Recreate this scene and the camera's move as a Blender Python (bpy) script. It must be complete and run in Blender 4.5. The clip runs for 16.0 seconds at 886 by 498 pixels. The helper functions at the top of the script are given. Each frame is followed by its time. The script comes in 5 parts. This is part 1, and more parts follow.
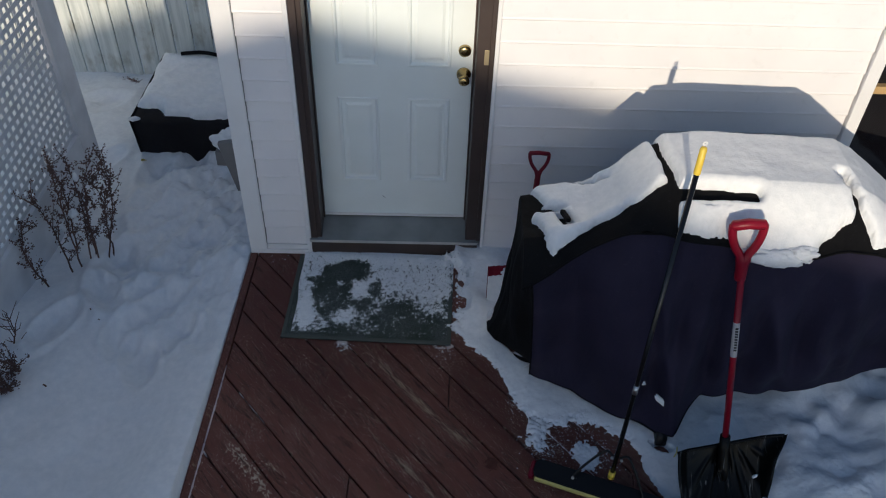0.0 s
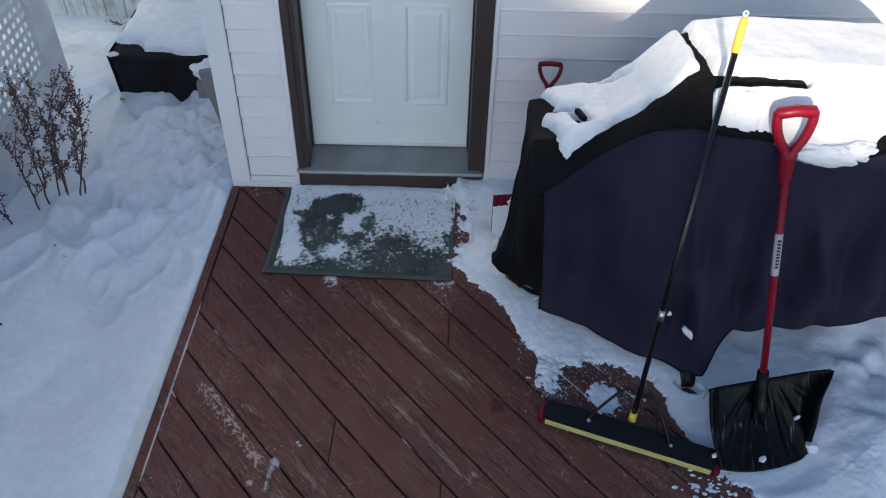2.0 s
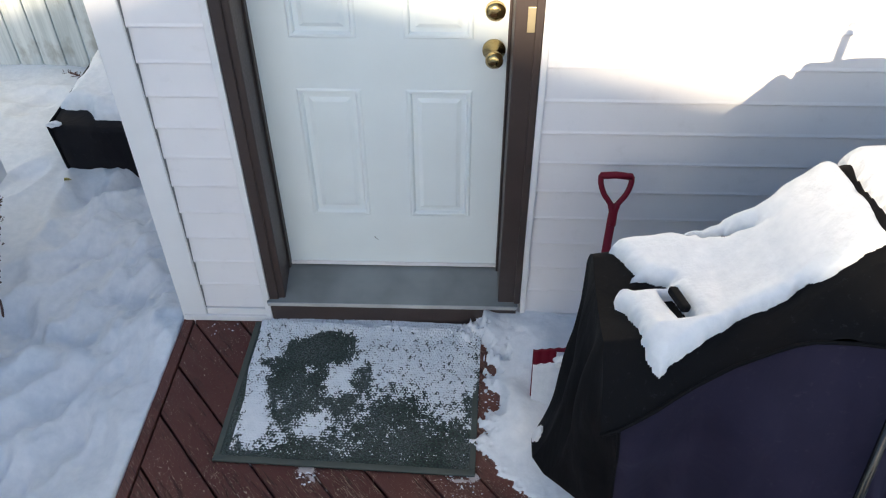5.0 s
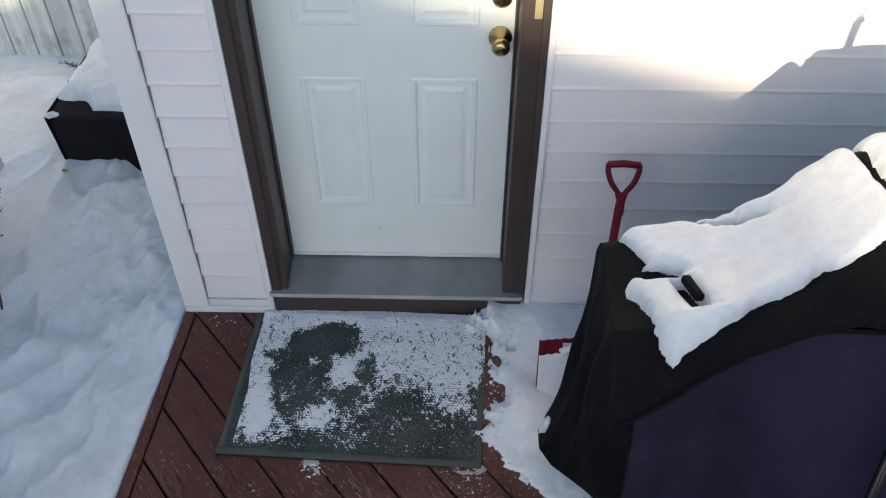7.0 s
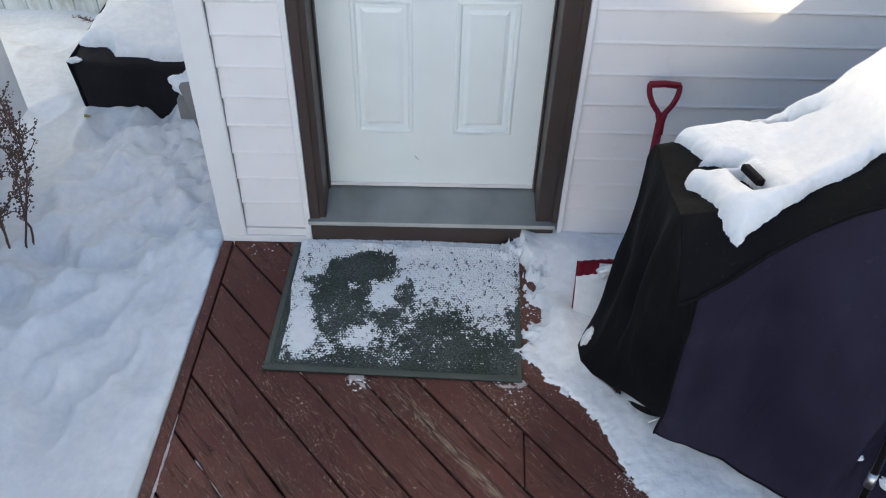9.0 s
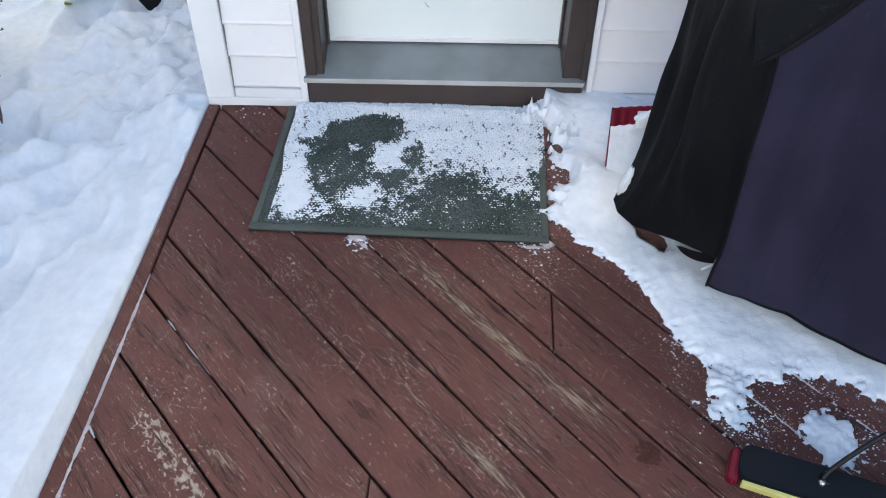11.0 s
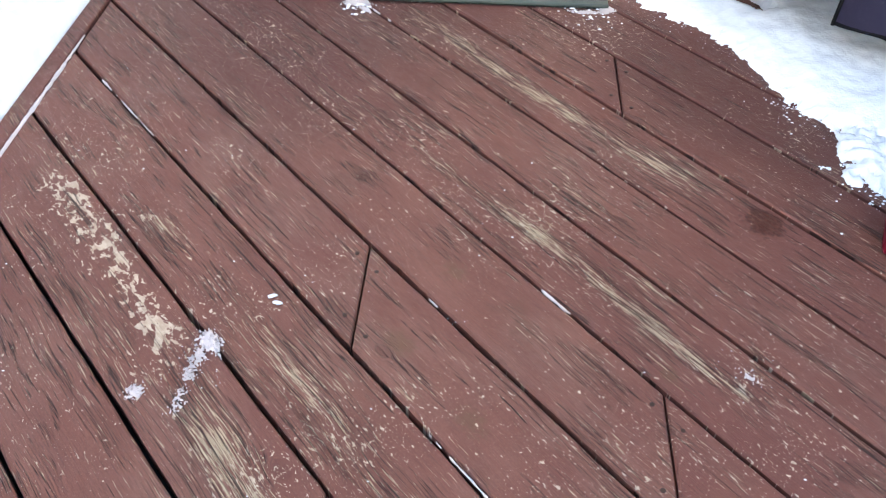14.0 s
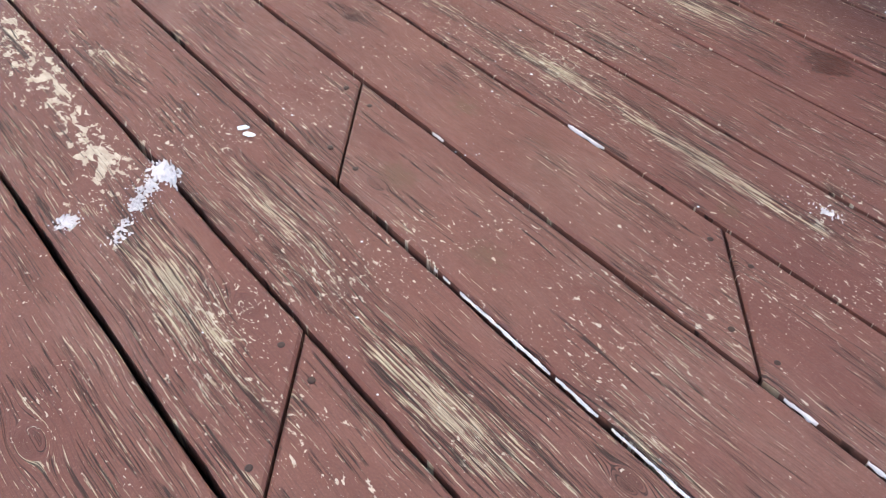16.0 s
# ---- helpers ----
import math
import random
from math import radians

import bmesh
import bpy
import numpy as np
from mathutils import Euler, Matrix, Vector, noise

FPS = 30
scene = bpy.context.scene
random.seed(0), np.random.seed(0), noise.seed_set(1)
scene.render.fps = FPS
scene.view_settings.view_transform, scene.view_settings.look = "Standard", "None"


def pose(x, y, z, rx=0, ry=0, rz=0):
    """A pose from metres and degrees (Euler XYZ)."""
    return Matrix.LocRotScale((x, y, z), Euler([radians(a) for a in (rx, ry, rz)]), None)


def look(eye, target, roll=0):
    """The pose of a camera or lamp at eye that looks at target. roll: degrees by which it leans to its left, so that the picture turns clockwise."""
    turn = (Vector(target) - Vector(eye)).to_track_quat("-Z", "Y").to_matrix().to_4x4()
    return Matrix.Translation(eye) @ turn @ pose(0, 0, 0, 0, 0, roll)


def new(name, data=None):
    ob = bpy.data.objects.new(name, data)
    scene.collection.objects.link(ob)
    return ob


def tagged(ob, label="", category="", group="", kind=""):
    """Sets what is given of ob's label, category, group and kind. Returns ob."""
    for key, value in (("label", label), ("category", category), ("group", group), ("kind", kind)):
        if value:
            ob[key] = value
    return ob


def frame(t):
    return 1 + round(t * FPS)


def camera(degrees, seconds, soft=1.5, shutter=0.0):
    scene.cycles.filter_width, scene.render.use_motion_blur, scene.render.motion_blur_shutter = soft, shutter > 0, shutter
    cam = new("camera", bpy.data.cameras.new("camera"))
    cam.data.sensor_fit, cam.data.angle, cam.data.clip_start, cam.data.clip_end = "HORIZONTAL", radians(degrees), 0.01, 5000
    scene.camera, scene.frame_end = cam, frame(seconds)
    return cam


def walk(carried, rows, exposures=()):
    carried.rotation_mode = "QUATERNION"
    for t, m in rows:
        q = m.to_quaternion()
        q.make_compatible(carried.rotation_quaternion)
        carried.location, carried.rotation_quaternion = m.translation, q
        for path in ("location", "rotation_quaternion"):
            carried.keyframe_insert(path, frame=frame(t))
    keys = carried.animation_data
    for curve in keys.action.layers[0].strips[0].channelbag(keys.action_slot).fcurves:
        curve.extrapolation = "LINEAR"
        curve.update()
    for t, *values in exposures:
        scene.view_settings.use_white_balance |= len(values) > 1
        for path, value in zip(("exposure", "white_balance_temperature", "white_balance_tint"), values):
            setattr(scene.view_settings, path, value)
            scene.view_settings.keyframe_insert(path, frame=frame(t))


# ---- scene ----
cam = camera(55.0, 16.0, 1.1)
PATH = [
    (0, (0.77, -3.299, 3.216), (0.752, -1.853, 1.835), 2.3),
    (0.5, (0.784, -3.298, 3.106), (0.764, -1.853, 1.723), 2.2),
    (1, (0.809, -3.261, 2.995), (0.777, -1.829, 1.598), 1.7),
    (1.5, (0.808, -3.236, 2.861), (0.773, -1.805, 1.465), 1.6),
    (2, (0.822, -3.217, 2.687), (0.783, -1.772, 1.305), 1.7),
    (2.5, (0.829, -3.127, 2.529), (0.789, -1.67, 1.159), 1.8),
    (3, (0.813, -2.94, 2.393), (0.764, -1.481, 1.026), 1.3),
    (3.5, (0.841, -2.675, 2.322), (0.755, -1.225, 0.947), 0.0),
    (4, (0.832, -2.365, 2.338), (0.726, -0.924, 0.955), -0.2),
    (4.5, (0.808, -2.125, 2.346), (0.701, -0.677, 0.97), 0.1),
    (4.7, (0.805, -2.052, 2.354), (0.696, -0.607, 0.976), -0.2),
    (7, (0.77, -2.035, 2.329), (0.675, -0.605, 0.934), -0.1),
    (7.5, (0.702, -2.1, 2.341), (0.626, -0.676, 0.938), 0.4),
    (8, (0.625, -2.193, 2.298), (0.575, -0.758, 0.907), 1.5),
    (8.2, (0.597, -2.238, 2.282), (0.558, -0.8, 0.892), 1.9),
    (10.3, (0.564, -2.297, 1.865), (0.511, -0.897, 0.438), 0.9),
    (10.5, (0.574, -2.324, 1.777), (0.513, -0.898, 0.376), 0.9),
    (11, (0.582, -2.307, 1.64), (0.514, -0.888, 0.232), 0.8),
    (11.5, (0.577, -2.283, 1.519), (0.507, -0.876, 0.1), 0.8),
    (12, (0.554, -2.278, 1.371), (0.498, -0.863, -0.042), 1.6),
    (12.5, (0.546, -2.268, 1.249), (0.491, -0.854, -0.164), 1.7),
    (13, (0.553, -2.263, 1.126), (0.482, -0.85, -0.288), 1.2),
    (13.5, (0.549, -2.269, 1.008), (0.476, -0.845, -0.395), 1.2),
    (14, (0.555, -2.268, 0.896), (0.463, -0.845, -0.506), 0.4),
    (14.5, (0.552, -2.269, 0.797), (0.456, -0.846, -0.605), 0.4),
    (15, (0.545, -2.279, 0.692), (0.455, -0.838, -0.692), 0.7),
    (15.5, (0.54, -2.275, 0.638), (0.46, -0.843, -0.755), 0.9),
    (16, (0.54, -2.271, 0.594), (0.466, -0.833, -0.794), 1.2),
]
EXPOSURES = [(0.0, -0.48, 5660, 10), (0.5, -0.33, 5660, 10), (1.0, 0.05, 5660, 10), (2.0, 0.50, 5610, 10), (3.0, 0.92, 5660, 10), (4.0, 1.20, 5910, 10), (4.7, 0.92, 6010, 10), (6.8, 0.62, 6160, 10), (8.0, 0.73, 6160, 10), (10.5, 1.50, 6160, 10), (12.0, 1.90, 6210, 10), (13.5, 2.40, 6360, 10), (15.0, 2.65, 6610, 10), (16.0, 2.68, 6660, 10)]
walk(cam, [(t, look(eye, target, roll)) for t, eye, target, roll in PATH],
     exposures=EXPOSURES)

# ---- light: low sun behind the camera, clear winter sky ----
SUN_ELEV, SUN_AZ = 15.0, 6.3          # degrees; azimuth: how far the light leans to +x
world = bpy.data.worlds.new("world")
scene.world = world
world.use_nodes = True
wn = world.node_tree.nodes
sky = wn.new("ShaderNodeTexSky")
sky.sky_type = "NISHITA"
sky.sun_disc = False
sky.sun_elevation = radians(SUN_ELEV)
sky.sun_rotation = radians(180 + SUN_AZ)
wn["Background"].inputs["Strength"].default_value = 0.15
world.node_tree.links.new(sky.outputs[0], wn["Background"].inputs["Color"])
sun = new("sun", bpy.data.lights.new("sun", "SUN"))
sun.data.energy, sun.data.angle, sun.data.color = 5.0, radians(0.53), (1.0, 0.79, 0.52)
ldir = Vector((math.sin(radians(SUN_AZ)), math.cos(radians(SUN_AZ)), -math.tan(radians(SUN_ELEV))))
sun.rotation_euler = ldir.to_track_quat("-Z", "Y").to_euler()
sun.location = (0, -6, 6)


# ---- small tools ----
def vnoise(x, y, seed=0):
    """Smooth value noise on arrays, -1 to 1."""
    xi, yi = np.floor(x).astype(np.int64), np.floor(y).astype(np.int64)
    xf, yf = x - xi, y - yi
    u, v = xf * xf * xf * (xf * (xf * 6 - 15) + 10), yf * yf * yf * (yf * (yf * 6 - 15) + 10)

    def h(a, b):
        n = (a * 374761393 + b * 668265263 + seed * 974711) & 0x7FFFFFFF
        n = ((n ^ (n >> 13)) * 1274126177) & 0x7FFFFFFF
        return ((n ^ (n >> 16)) & 0xFFFF) / 32767.5 - 1
    a, b, c, d = h(xi, yi), h(xi + 1, yi), h(xi, yi + 1), h(xi + 1, yi + 1)
    return (a * (1 - u) + b * u) * (1 - v) + (c * (1 - u) + d * u) * v


def fbm(x, y, octaves=4, seed=0, rough=0.5):
    x, y = np.asarray(x, float), np.asarray(y, float)
    total, amp, norm = 0, 1.0, 0.0
    for o in range(octaves):
        total = total + amp * vnoise(x * 2 ** o + 17.3 * o, y * 2 ** o - 9.1 * o, seed + o)
        norm += amp
        amp *= rough
    return total / norm


def smooth(a, b, x):
    t = np.clip((np.asarray(x, float) - a) / (b - a), 0, 1)
    return t * t * (3 - 2 * t)


def blob(x, y, cx, cy, rx, ry, turn=0.0):
    c, s = math.cos(radians(turn)), math.sin(radians(turn))
    dx, dy = x - cx, y - cy
    return 1 - np.sqrt(((dx * c + dy * s) / rx) ** 2 + ((-dx * s + dy * c) / ry) ** 2)


def thing(name, label, category, group="", at=(0, 0, 0)):
    ob = new(name)
    ob.empty_display_size = 0.05
    ob.location = at
    return tagged(ob, label, category, group)


def finish(ob, material, smoothed):
    if material is not None:
        ob.data.materials.append(material)
    if smoothed:
        ob.data.polygons.foreach_set("use_smooth", [True] * len(ob.data.polygons))
    return ob


def part(name, bm, material, parent=None, label="", smoothed=False):
    """Links a bmesh as one mesh object, under a thing or part."""
    bmesh.ops.recalc_face_normals(bm, faces=bm.faces)
    data = bpy.data.meshes.new(name)
    bm.to_mesh(data)
    bm.free()
    ob = finish(new(name, data), material, smoothed)
    if parent is not None:
        ob.parent = parent
        ob.matrix_parent_inverse = Matrix.Translation(-parent.location) if parent.type == "EMPTY" else Matrix()
    return tagged(ob, label)


def sheet(name, P, keep, material, parent=None, label="", smoothed=True):
    """A grid of points P (rows, columns, 3); quads where keep (rows, columns) holds at a corner."""
    r, c = P.shape[:2]
    idx = np.arange(r * c).reshape(r, c)
    q = np.stack([idx[:-1, :-1], idx[:-1, 1:], idx[1:, 1:], idx[1:, :-1]], -1).reshape(-1, 4)
    if keep is not None:
        k = (keep[:-1, :-1] | keep[:-1, 1:] | keep[1:, 1:] | keep[1:, :-1]).reshape(-1)
        q = q[k]
    used = np.unique(q)
    remap = -np.ones(r * c, int)
    remap[used] = np.arange(len(used))
    data = bpy.data.meshes.new(name)
    data.from_pydata(P.reshape(-1, 3)[used].tolist(), [], remap[q].tolist())
    ob = finish(new(name, data), material, smoothed)
    if parent is not None:
        ob.parent = parent
        ob.matrix_parent_inverse = Matrix.Translation(-parent.location) if parent.type == "EMPTY" else Matrix()
    return tagged(ob, label)


def box(bm, x0, x1, y0, y1, z0, z1, bevel=0.0, m=None):
    made = bmesh.ops.create_cube(bm, size=1.0)["verts"]
    for v in made:
        v.co = Vector((x0 + (v.co.x + 0.5) * (x1 - x0), y0 + (v.co.y + 0.5) * (y1 - y0), z0 + (v.co.z + 0.5) * (z1 - z0)))
    if bevel:
        edges = list({e for v in made for e in v.link_edges})
        res = bmesh.ops.bevel(bm, geom=edges, offset=bevel, segments=2, affect="EDGES", profile=0.5)
        made = list({v for f in res["faces"] for v in f.verts} | {v for v in made if v.is_valid})
    if m is not None:
        for v in made:
            v.co = m @ v.co
    return bm


def new_box(*a, **k):
    return box(bmesh.new(), *a, **k)


def tube(bm, points, radii, sides=12, cap=True, flat=1.0):
    """A round bar through points; radii: one number or one for each point."""
    pts = [Vector(p) for p in points]
    radii = [radii] * len(pts) if isinstance(radii, (int, float)) else list(radii)
    rings, side = [], None
    for i, p in enumerate(pts):
        d = (pts[min(i + 1, len(pts) - 1)] - pts[max(i - 1, 0)]).normalized()
        if side is None:
            side = d.orthogonal().normalized()
        side = (side - d * side.dot(d)).normalized()
        up = d.cross(side)
        rings.append([bm.verts.new(p + radii[i] * (math.cos(a) * side + flat * math.sin(a) * up))
                      for a in (2 * math.pi * k / sides for k in range(sides))])
    for a, b in zip(rings, rings[1:]):
        for k in range(sides):
            bm.faces.new((a[k], a[(k + 1) % sides], b[(k + 1) % sides], b[k]))
    if cap:
        bm.faces.new(rings[0][::-1])
        bm.faces.new(rings[-1])
    return bm


def curve_points(ctrl, n=24):
    """A smooth line through control points."""
    c = [Vector(p) for p in ctrl]
    c = [2 * c[0] - c[1]] + c + [2 * c[-1] - c[-2]]
    out = []
    for i in range(1, len(c) - 2):
        for k in range(n):
            t = k / n
            out.append(0.5 * ((2 * c[i]) + (c[i + 1] - c[i - 1]) * t + (2 * c[i - 1] - 5 * c[i] + 4 * c[i + 1] - c[i + 2]) * t * t
                              + (3 * c[i] - c[i - 1] - 3 * c[i + 1] + c[i + 2]) * t ** 3))
    return out + [c[-2]]


# ---- materials ----
class Nodes:
    def __init__(self, name):
        self.mat = bpy.data.materials.new(name)
        self.mat.use_nodes = True
        self.tree = self.mat.node_tree
        self.bsdf = self.tree.nodes["Principled BSDF"]
        self.coord = self.tree.nodes.new("ShaderNodeTexCoord").outputs["Object"]

    def link(self, a, b):
        self.tree.links.new(a, b)

    def put(self, socket, value):
        if isinstance(value, bpy.types.NodeSocket):
            self.link(value, socket)
        else:
            socket.default_value = value

    def map(self, scale=(1, 1, 1), turn=(0, 0, 0), vector=None, offset=(0, 0, 0)):
        n = self.tree.nodes.new("ShaderNodeMapping")
        self.link(vector or self.coord, n.inputs["Vector"])
        n.inputs["Scale"].default_value = scale
        n.inputs["Rotation"].default_value = [radians(a) for a in turn]
        self.put(n.inputs["Location"], offset)
        return n.outputs[0]

    def noise(self, scale, detail=4, rough=0.5, vector=None, distortion=0.0):
        n = self.tree.nodes.new("ShaderNodeTexNoise")
        self.link(vector or self.coord, n.inputs["Vector"])
        n.inputs["Scale"].default_value, n.inputs["Detail"].default_value = scale, detail
        n.inputs["Roughness"].default_value, n.inputs["Distortion"].default_value = rough, distortion
        return n.outputs[0]

    def voronoi(self, scale, vector=None, feature="F1", out="Distance"):
        n = self.tree.nodes.new("ShaderNodeTexVoronoi")
        n.feature = feature
        n.voronoi_dimensions = "2D"
        self.link(vector or self.coord, n.inputs["Vector"])
        n.inputs["Scale"].default_value = scale
        return n.outputs[out]

    def wave(self, scale, distortion, vector):
        n = self.tree.nodes.new("ShaderNodeTexWave")
        n.wave_type, n.bands_direction = "BANDS", "Y"
        self.link(vector, n.inputs["Vector"])
        n.inputs["Scale"].default_value, n.inputs["Distortion"].default_value = scale, distortion
        n.inputs["Detail"].default_value, n.inputs["Detail Scale"].default_value = 3.0, 0.25
        return n.outputs["Fac"]

    def ramp(self, value, stops):
        n = self.tree.nodes.new("ShaderNodeValToRGB")
        self.link(value, n.inputs[0])
        e = n.color_ramp.elements
        while len(e) < len(stops):
            e.new(0.5)
        for k, (p, c) in zip(e, stops):
            k.position, k.color = p, (*c, 1) if not isinstance(c, (int, float)) else (c, c, c, 1)
        return n.outputs[0]

    def mix(self, fac, a, b):
        n = self.tree.nodes.new("ShaderNodeMix")
        n.data_type = "RGBA"
        self.put(n.inputs[0], fac)
        self.put(n.inputs[6], (*a, 1) if isinstance(a, tuple) else a)
        self.put(n.inputs[7], (*b, 1) if isinstance(b, tuple) else b)
        return n.outputs[2]

    def math(self, op, a, b=0.0, clamp=False):
        n = self.tree.nodes.new("ShaderNodeMath")
        n.operation, n.use_clamp = op, clamp
        self.put(n.inputs[0], a)
        self.put(n.inputs[1], b)
        return n.outputs[0]

    def bump(self, height, strength=0.3, distance=0.01, normal=None):
        n = self.tree.nodes.new("ShaderNodeBump")
        n.inputs["Strength"].default_value, n.inputs["Distance"].default_value = strength, distance
        self.link(height, n.inputs["Height"])
        if normal is not None:
            self.link(normal, n.inputs["Normal"])
        return n.outputs[0]

    def random(self):
        return self.tree.nodes.new("ShaderNodeObjectInfo").outputs["Random"]

    def zones(self, turned, rows):
        """Sum of soft ovals: place, half length along the board, half width, amount."""
        total = None
        c, s = math.cos(radians(-BOARD_TURN)), math.sin(radians(-BOARD_TURN))
        for cx, cy, rx, ry, amount in rows:
            v = self.map(vector=turned, offset=(-(c * cx - s * cy), -(s * cx + c * cy), 0))
            v = self.map((1 / rx, 1 / ry, 0), vector=v)
            ln = self.tree.nodes.new("ShaderNodeVectorMath")
            ln.operation = "LENGTH"
            self.link(v, ln.inputs[0])
            f = self.math("MULTIPLY", self.math("SUBTRACT", 1.0, ln.outputs["Value"], True), amount)
            total = f if total is None else self.math("ADD", total, f)
        return total

    def done(self, colour, rough=0.5, metal=0.0, normal=None, **more):
        b = self.bsdf.inputs
        self.put(b["Base Color"], (*colour, 1) if isinstance(colour, tuple) else colour)
        self.put(b["Roughness"], rough)
        b["Metallic"].default_value = metal
        if normal is not None:
            self.link(normal, b["Normal"])
        for key, value in more.items():
            b[key.replace("_", " ")].default_value = value
        return self.mat


def plain(name, colour, rough=0.5, metal=0.0, grain=120.0, vary=0.12, relief=0.15):
    """A painted, plastic or metal surface with faint mottling and fine relief."""
    n = Nodes(name)
    big = n.noise(6, 3)
    col = n.mix(n.ramp(big, [(0.3, 0.0), (0.7, 1.0)]), tuple(c * (1 - vary) for c in colour), tuple(min(1, c * (1 + vary)) for c in colour))
    fine = n.noise(grain, 3)
    return n.done(col, n.ramp(fine, [(0.2, max(0.02, rough - 0.08)), (0.8, min(1, rough + 0.08))]), metal, n.bump(fine, relief, 0.002))


def snow_material(name, lumps=9.0):
    n = Nodes(name)
    fine, mid = n.noise(160, 4, 0.6), n.noise(lumps * 3, 5, 0.6)
    col = n.mix(n.ramp(mid, [(0.3, 0.0), (0.7, 1.0)]), (0.72, 0.745, 0.775), (0.82, 0.835, 0.855))
    nor = n.bump(mid, 0.18, 0.02)
    nor = n.bump(fine, 0.22, 0.003, nor)
    return n.done(col, 0.7, 0, nor, Subsurface_Weight=0.0, Specular_IOR_Level=0.3)


BOARD_TURN = -47.28


def deck_material():
    """Red-brown deck stain, cracked along the grain and worn through to tan wood."""
    n = Nodes("deck_stain")
    rnd = n.random()
    turned = n.map(turn=(0, 0, -BOARD_TURN))                          # x runs along the board
    axes = n.tree.nodes.new("ShaderNodeSeparateXYZ")
    n.link(turned, axes.inputs[0])
    ax, ay = axes.outputs[0], axes.outputs[1]
    # the grain flows round the knots
    c, s = math.cos(radians(-BOARD_TURN)), math.sin(radians(-BOARD_TURN))
    bend, eye = None, None
    for kx, ky, r in KNOTS:
        r = r * 0.62
        dx = n.math("SUBTRACT", ax, c * kx - s * ky)
        dy = n.math("SUBTRACT", ay, s * kx + c * ky)
        d2 = n.math("ADD", n.math("MULTIPLY", n.math("MULTIPLY", dx, dx), 0.30), n.math("MULTIPLY", dy, dy))
        f = n.math("DIVIDE", r * r, n.math("ADD", d2, r * r * 0.06))
        push = n.math("MULTIPLY", dy, n.math("MINIMUM", f, 3.0))
        core = n.math("SUBTRACT", 1.0, n.math("DIVIDE", d2, r * r), True)
        bend = push if bend is None else n.math("ADD", bend, push)
        eye = core if eye is None else n.math("MAXIMUM", eye, core)
    wob = n.math("ADD", n.math("MULTIPLY", n.noise(1.0, 2, 0.5, n.map((4, 7, 1), vector=turned)), 0.020),
                 n.math("MULTIPLY", n.noise(1.0, 2, 0.5, n.map((17, 26, 1), vector=turned)), 0.0028))
    flow = n.tree.nodes.new("ShaderNodeCombineXYZ")
    n.link(n.math("ADD", ax, n.math("MULTIPLY", rnd, 37.0)), flow.inputs[0])
    n.link(n.math("ADD", n.math("SUBTRACT", n.math("ADD", ay, wob), bend), n.math("MULTIPLY", rnd, 11.0)), flow.inputs[1])
    along = flow.outputs[0]
    patch = n.noise(1.0, 4, 0.6, n.map((5, 18, 1), vector=along))
    heavy = n.math("MULTIPLY", n.math("MINIMUM", n.zones(turned, WEAR), 0.46), n.math("MULTIPLY", patch, 1.65))
    board = n.math("MULTIPLY", n.math("SUBTRACT", rnd, 0.5), 0.06)
    wear = n.math("ADD", n.math("MULTIPLY", n.math("SUBTRACT", patch, 0.525), 1.25), n.math("ADD", heavy, board))
    streak = n.noise(1.0, 4, 0.62, n.map((21, 430, 1), vector=along), 0.04)
    fibre = n.noise(1.0, 3, 0.6, n.map((26, 900, 1), vector=along), 0.1)
    flake = n.noise(1.0, 5, 0.65, n.map((55, 120, 1), vector=along), 0.5)
    # short tan streaks where the ridges of the grain are bare
    level = n.math("ADD", n.math("ADD", n.math("MULTIPLY", n.math("SUBTRACT", streak, 0.185), 1.5), n.math("MULTIPLY", n.math("SUBTRACT", flake, 0.5), 0.42)), n.math("SUBTRACT", n.math("MULTIPLY", wear, 0.46), n.math("MULTIPLY", eye, 0.6)))
    worn = n.ramp(level, [(0.668, 0.0), (0.688, 1.0)])
    # long thin dark cracks between them
    lines_a = n.math("ABSOLUTE", n.math("SUBTRACT", n.noise(1.0, 2, 0.5, n.map((2.0, 105, 1), vector=along)), 0.5))
    lines_b = n.math("ABSOLUTE", n.math("SUBTRACT", n.noise(1.0, 2, 0.5, n.map((3.4, 250, 1), vector=along)), 0.5))
    gate_a = n.ramp(n.math("ADD", n.noise(1.0, 3, 0.55, n.map((7, 34, 1), vector=along)), n.math("MULTIPLY", wear, 0.55)), [(0.49, 0.0), (0.53, 1.0)])
    gate_b = n.ramp(n.math("ADD", n.noise(1.0, 3, 0.55, n.map((9, 26, 1), vector=along)), n.math("MULTIPLY", wear, 0.60)), [(0.49, 0.0), (0.55, 1.0)])
    crack = n.math("MAXIMUM", n.math("MULTIPLY", n.ramp(lines_a, [(0.006, 1.0), (0.014, 0.0)]), gate_a),
                   n.math("MULTIPLY", n.ramp(lines_b, [(0.010, 0.95), (0.021, 0.0)]), gate_b))
    # ragged chips, larger where the paint is coming off, and small scattered ones
    chips = n.ramp(n.math("ADD", n.noise(1.0, 5, 0.62, n.map((48, 80, 1), vector=along), 0.25), n.zones(turned, FLAKED)), [(0.690, 0.0), (0.700, 1.0)])
    loose = n.math("ADD", n.math("MULTIPLY", n.math("SUBTRACT", n.noise(5, 4, 0.6), 0.5), 0.42), n.math("MULTIPLY", heavy, 0.10))
